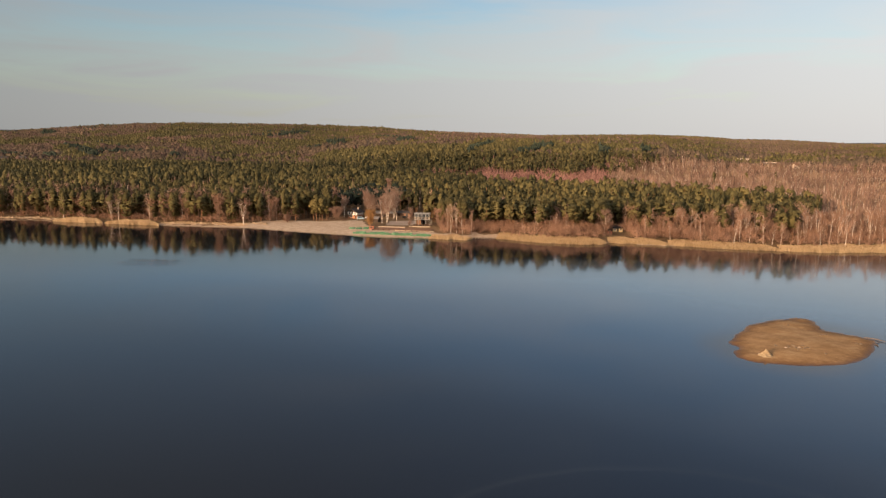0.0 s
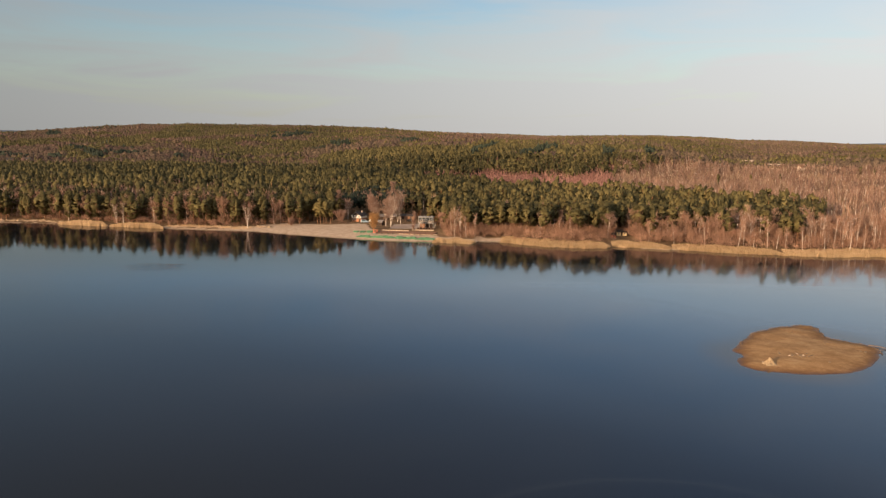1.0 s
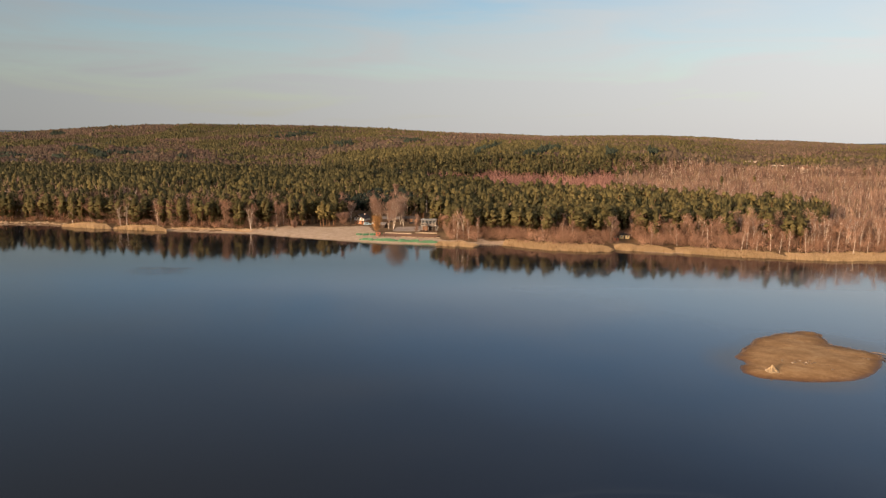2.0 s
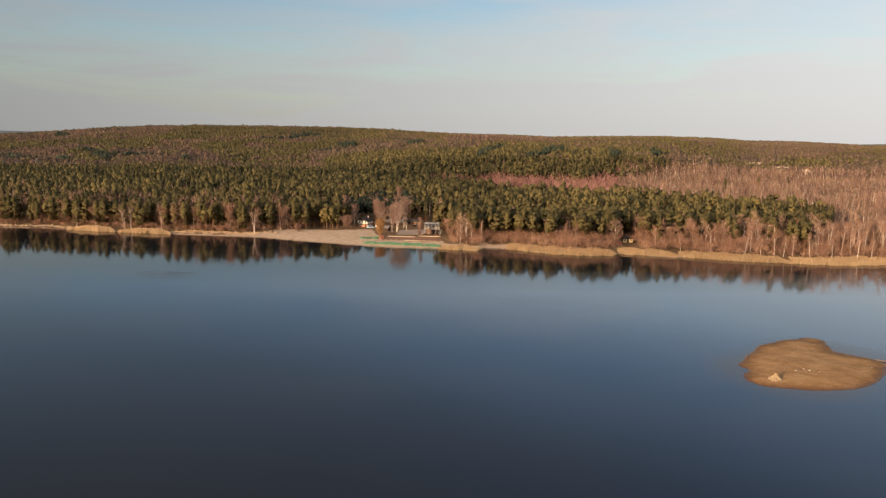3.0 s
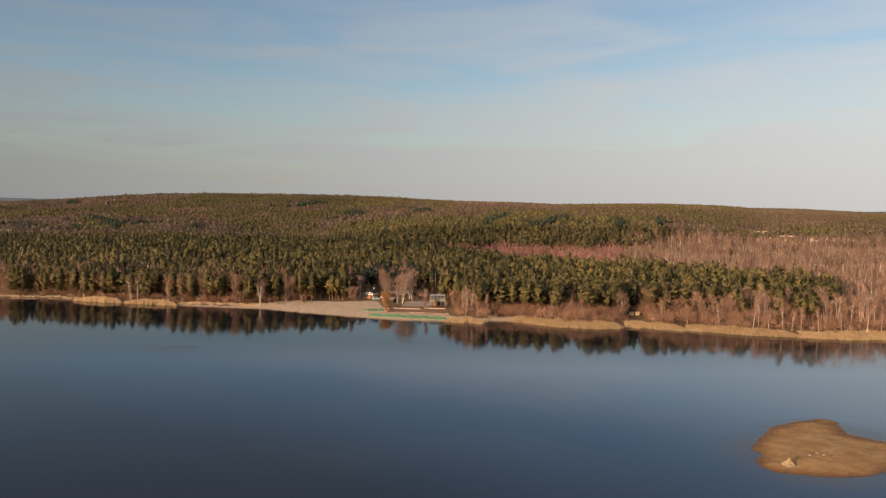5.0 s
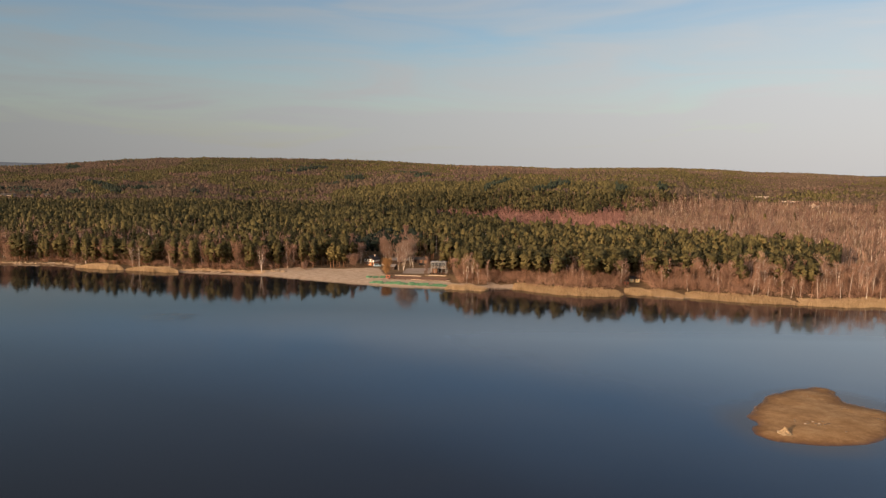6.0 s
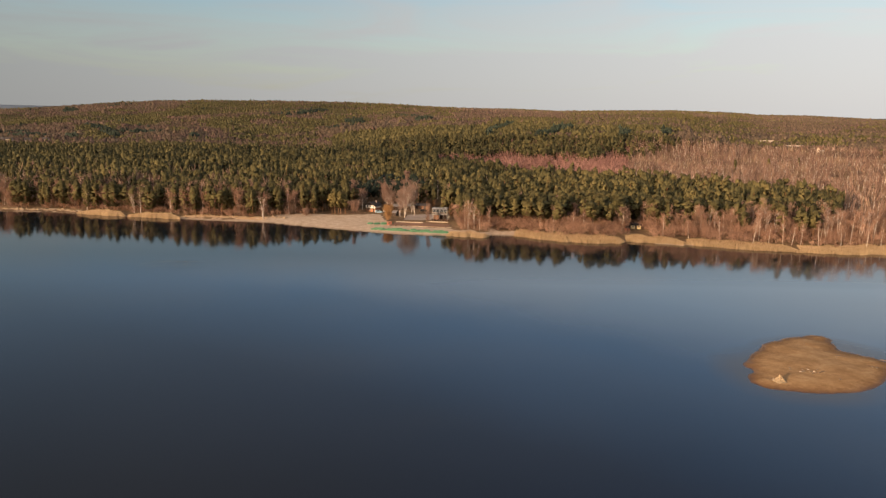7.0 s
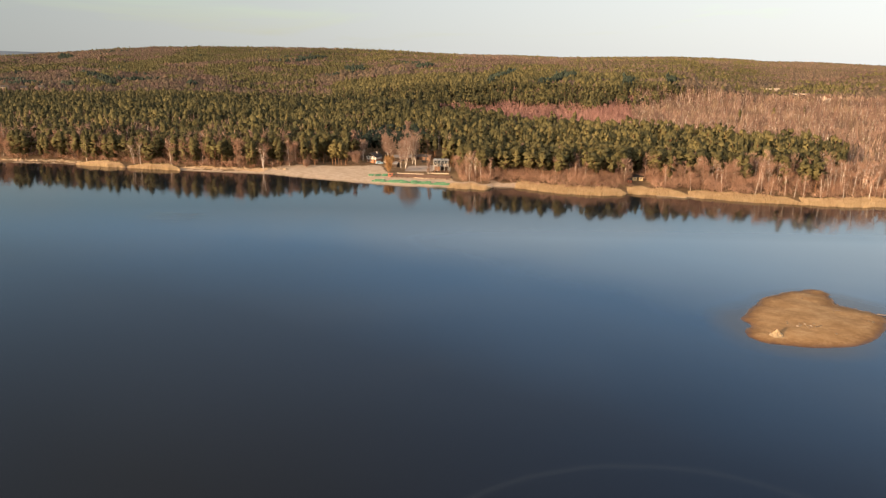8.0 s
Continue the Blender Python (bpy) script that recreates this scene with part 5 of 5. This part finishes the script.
part("wall", gable_walls(5.6, 4.2, 2.4, 1.0), YELLOW_WALL, hut).location = (0, 0, -0.2)
part("roof", gable_roof(5.6, 4.2, 1.05, 0.4, 2.25), ROOF_DARK, hut)
for px in (-1.7, 1.7):
    window_part(hut, 0.9, 0.9, px, -2.14, 1.0)
part("door", box(0.9, 0.1, 2.0, 0, -2.12, 0, 0.02), DARK_WOOD, hut)
hut = thing("shed", "small red timber shed at the edge of the reeds", "shed", 90.6, 406.5, 8)
part("wall", gable_walls(2.4, 2.2, 1.9, 0.6), RED_PAINT, hut).location = (0, 0, -0.2)
part("roof", gable_roof(2.4, 2.2, 0.65, 0.25, 1.75), ROOF_DARK, hut)
part("door", box(0.8, 0.08, 1.7, 0, -1.12, 0, 0.02), DARK_WOOD, hut)

jetty = tagged(new("jetty"), "short dark timber jetty with pale posts among the reeds", "jetty")
jetty.matrix_basis = pose(16.4, 389.5, 0, 0, 0, -4)
for k in range(28):
    part("plank", box(0.38, 1.5, 0.06, -5.6 + k * 0.42, 0, 0.5, 0.01), DARK_WOOD, jetty)
for k in range(8):
    part("post", rod((-5.6 + k * 1.6, -0.8, -0.6), (-5.6 + k * 1.6, -0.8, 1.0), 0.1), CONCRETE, jetty)

# a row of old stakes in the shallows before the reeds
stake = None
for k in range(24):
    sx = 98.5 + 0.82 * k
    sy = float(shore(np.array([sx]))[0]) - 1.6
    m = pose(sx, sy, 0, 4 * math.sin(k * 2.1), 5 * math.cos(k * 1.7), k * 40)
    if stake is None:
        stake = part("stake", rod((0, 0, -0.7), (0, 0, 0.55), 0.11, 7), CONCRETE, None)
        stake.matrix_basis = m
        tagged(stake, "short pale weathered stake in the shallow water", "stake", "old stakes before the reeds")
    else:
        copy_thing(stake, m)

# far houses
for hx, hy, top, wd, turn, wall, roof in ((473, 984, 26.6, 6.5, 20, CONCRETE, BROWN_WOOD), (-742, 1105, 26.2, 10, 10, CONCRETE, ROOF_DARK), (-764, 1120, 25.6, 9, -20, CONCRETE, ROOF_DARK),
                                          (-716, 1112, 25.2, 9, 30, CONCRETE, ROOF_DARK), (-698, 1130, 25.4, 9, 0, CONCRETE, ROOF_DARK)):
    c = thing("house", "distant pale house with a pitched roof among the trees", "house", hx, hy, turn, "far houses")
    rise = top - 3.0 - float(height(hx, hy))
    part("wall", gable_walls(wd, 8, rise, 2.9), wall, c).location = (0, 0, -0.3)
    part("roof", gable_roof(wd, 8, 3.0, 0.5, rise - 0.2), roof, c)
    for k in range(3):
        window_part(c, 1.2, 1.4, -wd / 3 + k * wd / 3, -4.02, rise - 2.2)
for hx, hy, wd, turn, top in ((482, 1194, 26, 8, 27.8), (466, 1047, 19, -4, 26.0)):
    c = thing("hall", "distant long white flat-roofed building", "building", hx, hy, turn, "far halls")
    rise = top - float(height(hx, hy))
    part("wall", box(wd, 10, rise, 0, 0, -0.3, 0.1), STONE, c)
    part("roof", box(wd + 0.8, 10.8, 0.5, 0, 0, rise - 0.3, 0.05), CONCRETE, c)
    for k in range(int(wd / 5)):
        window_part(c, 2.2, 1.4, -wd / 2 + 2.5 + k * 5, -5.02, rise - 2.6)

# ---- single trees and bushes of the beach ----


def lone(name, wood, leaf, wood_mat, leaf_mat, label, category, x, y, turn=0.0, tone=0.5):
    t = tree_thing(name, wood, leaf, wood_mat, leaf_mat, label, category, "", (x, y, float(height(x, y)) - 0.1), tone)
    t.rotation_euler = (0, 0, radians(turn))
    return t


lone("birch_tree", *bare_parts(201, 20.0, 3.6, 2, 1900, 0.25, 30, 0.17, 0.042), BIRCH_BARK, TWIG, "tall leafless birch with twin pale stems behind the beach", "birch tree", -43.0, 448.0)
lone("birch_tree", *bare_parts(202, 17.0, 3.4, 2, 1800, 0.2, 28, 0.14, 0.042), BIRCH_BARK, TWIG, "spreading leafless birch beside the dark hut", "birch tree", -46.5, 452.0, 70)
lone("birch_tree", *bare_parts(203, 15.5, 3.6, 2, 1800, 0.3, 18, 0.2), BIRCH_BARK, TWIG, "leafless birch with pinkish twigs behind the chalet", "birch tree", -57.5, 477.0, 20)
lone("birch_tree", *bare_parts(204, 24.0, 3.4, 1, 1800, 0.45, 20, 0.26), BIRCH_BARK, TWIG, "very tall leafless birch above the pines", "birch tree", -47.0, 500.0, 40)
lone("birch_tree", *bare_parts(205, 20.0, 2.0, 1, 1200, 0.35, 16, 0.2), BIRCH_BARK, TWIG, "slender leafless birch before the dark pines", "birch tree", -81.5, 480.0, 10)
lone("birch_tree", *bare_parts(206, 13.5, 4.0, 2, 1600, 0.25, 16, 0.26), BIRCH_BARK, TWIG, "forked white birch at the edge of the reeds", "birch tree", 86.8, 403.0, 30)
for k, (px, py, tt, ww) in enumerate(((-38.0, 462.0, 19, 3.4), (-53.5, 471.0, 14, 3.0), (-40.5, 470.0, 21, 3.8), (-44.0, 462.0, 18, 3.4), (-75.0, 476.0, 14, 2.6), (-60.5, 484.0, 17, 3.0))):
    lone("birch_tree", *bare_parts(240 + k, tt, ww, 2, 1500, 0.25, 26, 0.14, 0.045), BIRCH_BARK, TWIG, "leafless birch with pale stems among the beach huts", "birch tree", px, py, k * 70)
for k, (px, tt) in enumerate(((107, 11.5), (120, 9.5), (134.6, 12.5), (150, 12), (159, 9.5), (165.5, 11), (168.6, 10.5), (173, 12), (181, 12.5), (192, 11), (205, 12.5), (214, 10), (226, 12))):
    lone("birch_tree", *bare_parts(260 + k, tt, 1.7, 1, 260, 0.42, 12, 0.19, 0.05), BIRCH_BARK, SCRUB, "slim pale-stemmed birch behind the reeds", "birch tree", px, float(shore(np.array([float(px)]))[0]) + 17.5 + 2.5 * math.sin(px), k * 67, 0.42)
for k, (px, tt) in enumerate(((-264, 13), (-226, 12.5), (-221, 14), (-133, 14))):
    lone("birch_tree", *bare_parts(280 + k, tt, 2.8, 1 + k % 2, 420, 0.3, 14, 0.27, 0.05), BIRCH_BARK, TWIG, "pale spreading birch before the pines", "birch tree", px, float(shore(np.array([float(px)]))[0]) + 12.5 + 1.5 * math.sin(px), k * 67, 0.45)
lone("poplar_tree", *bare_parts(207, 11.0, 0.9, 2, 500, 0.08, 14, 0.12), GREY_BARK, TWIG, "narrow leafless poplar beside the pavilion", "poplar tree", -27.0, 427.0)
lone("poplar_tree", *bare_parts(208, 10.0, 1.4, 2, 500, 0.08, 12, 0.12), GREY_BARK, TWIG, "bare narrow tree at the pavilion's stair", "poplar tree", -9.0, 428.0)
lone("willow_bush", *bare_parts(209, 9.0, 2.0, 4, 2200, 0.05, 14, 0.1, 0.12), GREY_BARK, RUSSET, "golden-orange willow bush above the boats", "willow bush", -51.8, 432.0)
lone("hazel_bush", *bare_parts(210, 7.0, 3.0, 6, 2600, 0.05, 12, 0.09, 0.13), GREY_BARK, TWIG, "rounded red-brown bush at the back of the beach", "bush", -77.5, 461.0)
lone("hazel_bush", *bare_parts(211, 3.6, 1.3, 5, 700, 0.05, 4, 0.06, 0.12), GREY_BARK, TWIG, "low bare pinkish bush on the beach sand", "bush", -107.5, 449.5)
lone("hazel_bush", *bare_parts(212, 5.0, 1.8, 5, 1000, 0.05, 5, 0.07, 0.12), GREY_BARK, TWIG, "bare brown bush beside the pavilion", "bush", -7.0, 421.0)
for k, (px, py) in enumerate(((-92.5, 459.0), (-90.3, 457.6), (-88.4, 459.4), (-86.6, 458.0), (-83.9, 460.0))):
    lone("pine_tree", *pine_parts(230 + k, 14.5 + (k * 7 % 4) * 0.8, 3.0, 0.32, 52, 380), PINE_BARK, PINE, "slim leaning pine in a clump on the beach", "pine tree", px, py, k * 80, 0.85)

# dead reed tussocks and pale driftwood along the sandy shore
n = 9000
cx = g.uniform(-188, -132, 34)
cs = g.uniform(7, 15, 34)
k = g.integers(0, 34, n)
rx, ry = cx[k] + g.normal(0, 1.5, n), shore(cx[k]) + cs[k] + g.normal(0, 0.5, n)
at = np.stack([rx, ry, height(rx, ry) - 0.03], -1)
v, f = slivers(at, g.normal(0, 0.6, (n, 3)) + (0.2, 0, 1.0), 0.7, 0.06, g)
tagged(mesh_object("reed_tussocks", v, f, REED, tone=np.clip(np.repeat(0.75 + 0.15 * g.normal(0, 1, n), 3), 0, 1)), "flattened pale tussocks of dead reed on the sand", "reeds", kind="stuff")


def driftwood(x, y, z, long, turn, r=0.14, bend=0.3, mat=None):
    gg = np.random.default_rng(int(x * 10) % 997)
    pts = [(-long / 2 + long * u, bend * math.sin(u * 3.0) + gg.normal(0, 0.05), r * 0.6 + gg.normal(0, 0.03)) for u in np.linspace(0, 1, 6)]
    wood = [tube(pts, np.array((1.0, 0.95, 0.85, 0.7, 0.5, 0.2)) * r, 6)]
    for q in (1, 3):
        p = pts[q]
        wood.append(tube([p, (p[0] + 0.3 * long * 0.3, p[1] + 0.25 * long * (1 if q == 1 else -1) * 0.5, p[2] + 0.2)], (r * 0.5, 0.015), 4))
    ob = mesh_object("driftwood", *merged(wood), mat or DRIFT, flat=False)
    ob.matrix_basis = pose(x, y, z, 0, 0, turn)
    return tagged(ob, "weathered branch lying at the water's edge", "driftwood", "driftwood")


for k in range(12):
    dx = g.uniform(-320, -268) if k < 8 else g.uniform(-180, -120)
    dy = float(shore(np.array([dx]))[0]) + g.uniform(8, 13)
    driftwood(dx, dy, float(height(dx, dy)), g.uniform(3, 6), g.uniform(-25, 25), 0.22, 0.2, CONCRETE if k % 3 else DRIFT)

# low crumbling bank of pale sand at the back of the narrow beach
n = 420
kx = np.where(np.arange(n) % 3 == 0, g.uniform(-325, -268, n), g.uniform(-186, -118, n))
kx = kx + 2.0 * np.sin(kx * 1.7)
ks = np.interp(kx, [-330, -268, -186, -140, -118], [9, 7, 8, 13, 19]) + g.normal(0, 1.1, n) + 1.5 * wave(kx, kx * 0, 12.0, 93)
ky = shore(kx) + ks
clods = [lump(np.zeros(3), 1.0, g, 0.55) for k in range(8)]
tagged(scattered("sand_bank", clods, np.stack([kx, ky, height(kx, ky) + 0.05], -1), np.repeat(g.uniform(0.3, 1.35, (n, 1)), 2, 1) * (1.25, 0.85), g.uniform(0, 6.28, n), g.integers(0, 99, n),
                 np.full(n, 0.5), BANK), "pale crumbling sand bank along the narrow beach", "sand bank", kind="stuff")

# ---- on the island ----


def isl(x, y):
    return float(island_height(np.array(x, float), np.array(y, float)))


bm = bmesh.new()
bmesh.ops.create_cone(bm, cap_ends=False, segments=28, radius1=1.35, radius2=0.14, depth=1.7)
bmesh.ops.subdivide_edges(bm, edges=bm.edges[:], cuts=4, use_grid_fill=True)
for vtx in bm.verts:
    h = (vtx.co.z + 0.85) / 1.7
    t = math.atan2(vtx.co.y, vtx.co.x)
    swell = 1 + 0.45 * (1 - h) ** 2 + 0.10 * math.sin(2 * t + 1) + 0.06 * math.sin(5 * t) - 0.2 * h * (1 - h) * 2
    vtx.co.x, vtx.co.y = vtx.co.x * swell, vtx.co.y * swell
    vtx.co += Vector((0, 0, 0.85 - 0.12)) + noise.noise_vector(vtx.co * 2.6) * 0.2 + noise.noise_vector(vtx.co * 7.0) * 0.1
pile = part("sand_pile", bm, SAND_PILE, None)
pile.location = (80.4, 174.9, isl(80.4, 174.9))
tagged(pile, "pale pointed heap of sand on the sandbank", "sand pile")


def stone(x, y, r, mat, label, gg):
    bm = bmesh.new()
    bmesh.ops.create_icosphere(bm, subdivisions=2, radius=r)
    for vtx in bm.verts:
        vtx.co = vtx.co * (1 + 0.35 * noise.noise(vtx.co * 1.3 / r + Vector((x, y, 0))))
        vtx.co.z *= 0.6
    ob = part("stone", bm, mat, None)
    ob.matrix_basis = pose(x, y, isl(x, y) + r * 0.2, 0, 0, gg.uniform(0, 360))
    return tagged(ob, label, "stone", "stones on the island")


gg = np.random.default_rng(97)
for k in range(22):
    stone(91.6 + gg.normal(0, 1.5), 181.9 + gg.normal(0, 0.9), gg.uniform(0.10, 0.30), ISLE_STONE if k % 6 else STONE, "rough pale stone in a scattered heap", gg)
for k in range(16):
    t = gg.uniform(0, 6.28)
    stone(80.4 + 1.75 * math.cos(t) + gg.normal(0, 0.3), 174.9 + 1.7 * math.sin(t) + gg.normal(0, 0.3), gg.uniform(0.08, 0.22), STONE if k % 2 else ISLE_STONE, "small stone at the foot of the sand heap", gg)
for x, y, r in ((86.9, 184.2, 0.5), (96.3, 176.2, 0.55), (111.2, 186.4, 0.7), (110.3, 187.0, 0.5), (84.0, 200.4, 0.4), (100.2, 205.2, 0.5), (98.0, 204.4, 0.35), (104.0, 193.5, 0.4)):
    stone(x, y, r * 0.5, ISLE_STONE, "lone stone lying on the sandbank", gg)
# wrack and stubble along the eastern and northern edge of the sandbank
gg = np.random.default_rng(98)
wx, wy = gg.uniform(70, 120, 60000), gg.uniform(165, 218, 60000)
wz = island_height(wx, wy)
keep = (wz > -0.06) & (wz < 0.16) & (wx + wy > 272 + 6 * wave(wx, wy, 9.0, 99)) & (wy > 186) & (gg.random(60000) < 0.55 + 0.45 * wave(wx, wy, 4.0, 96))
wx, wy, wz = wx[keep], wy[keep], wz[keep]
v, f = slivers(np.stack([wx, wy, np.maximum(wz, 0) - 0.02], -1), gg.normal(0, 0.8, (len(wx), 3)) + (0, 0, 0.7), 0.42, 0.06, gg)
tagged(mesh_object("wrack_line", v, f, DRIFT), "dark line of dead stalks washed up along the sandbank", "wrack", kind="stuff")
driftwood(117.6, 190.6, 0.15, 6.5, -62, 0.16, 1.6)
driftwood(117.0, 187.4, 0.1, 5.0, 50, 0.13, 1.0)
driftwood(105.5, 194.5, isl(105.5, 194.5), 2.6, -20, 0.14, 0.3)
driftwood(94.6, 181.4, isl(94.6, 181.4), 2.2, 25, 0.12, 0.2)
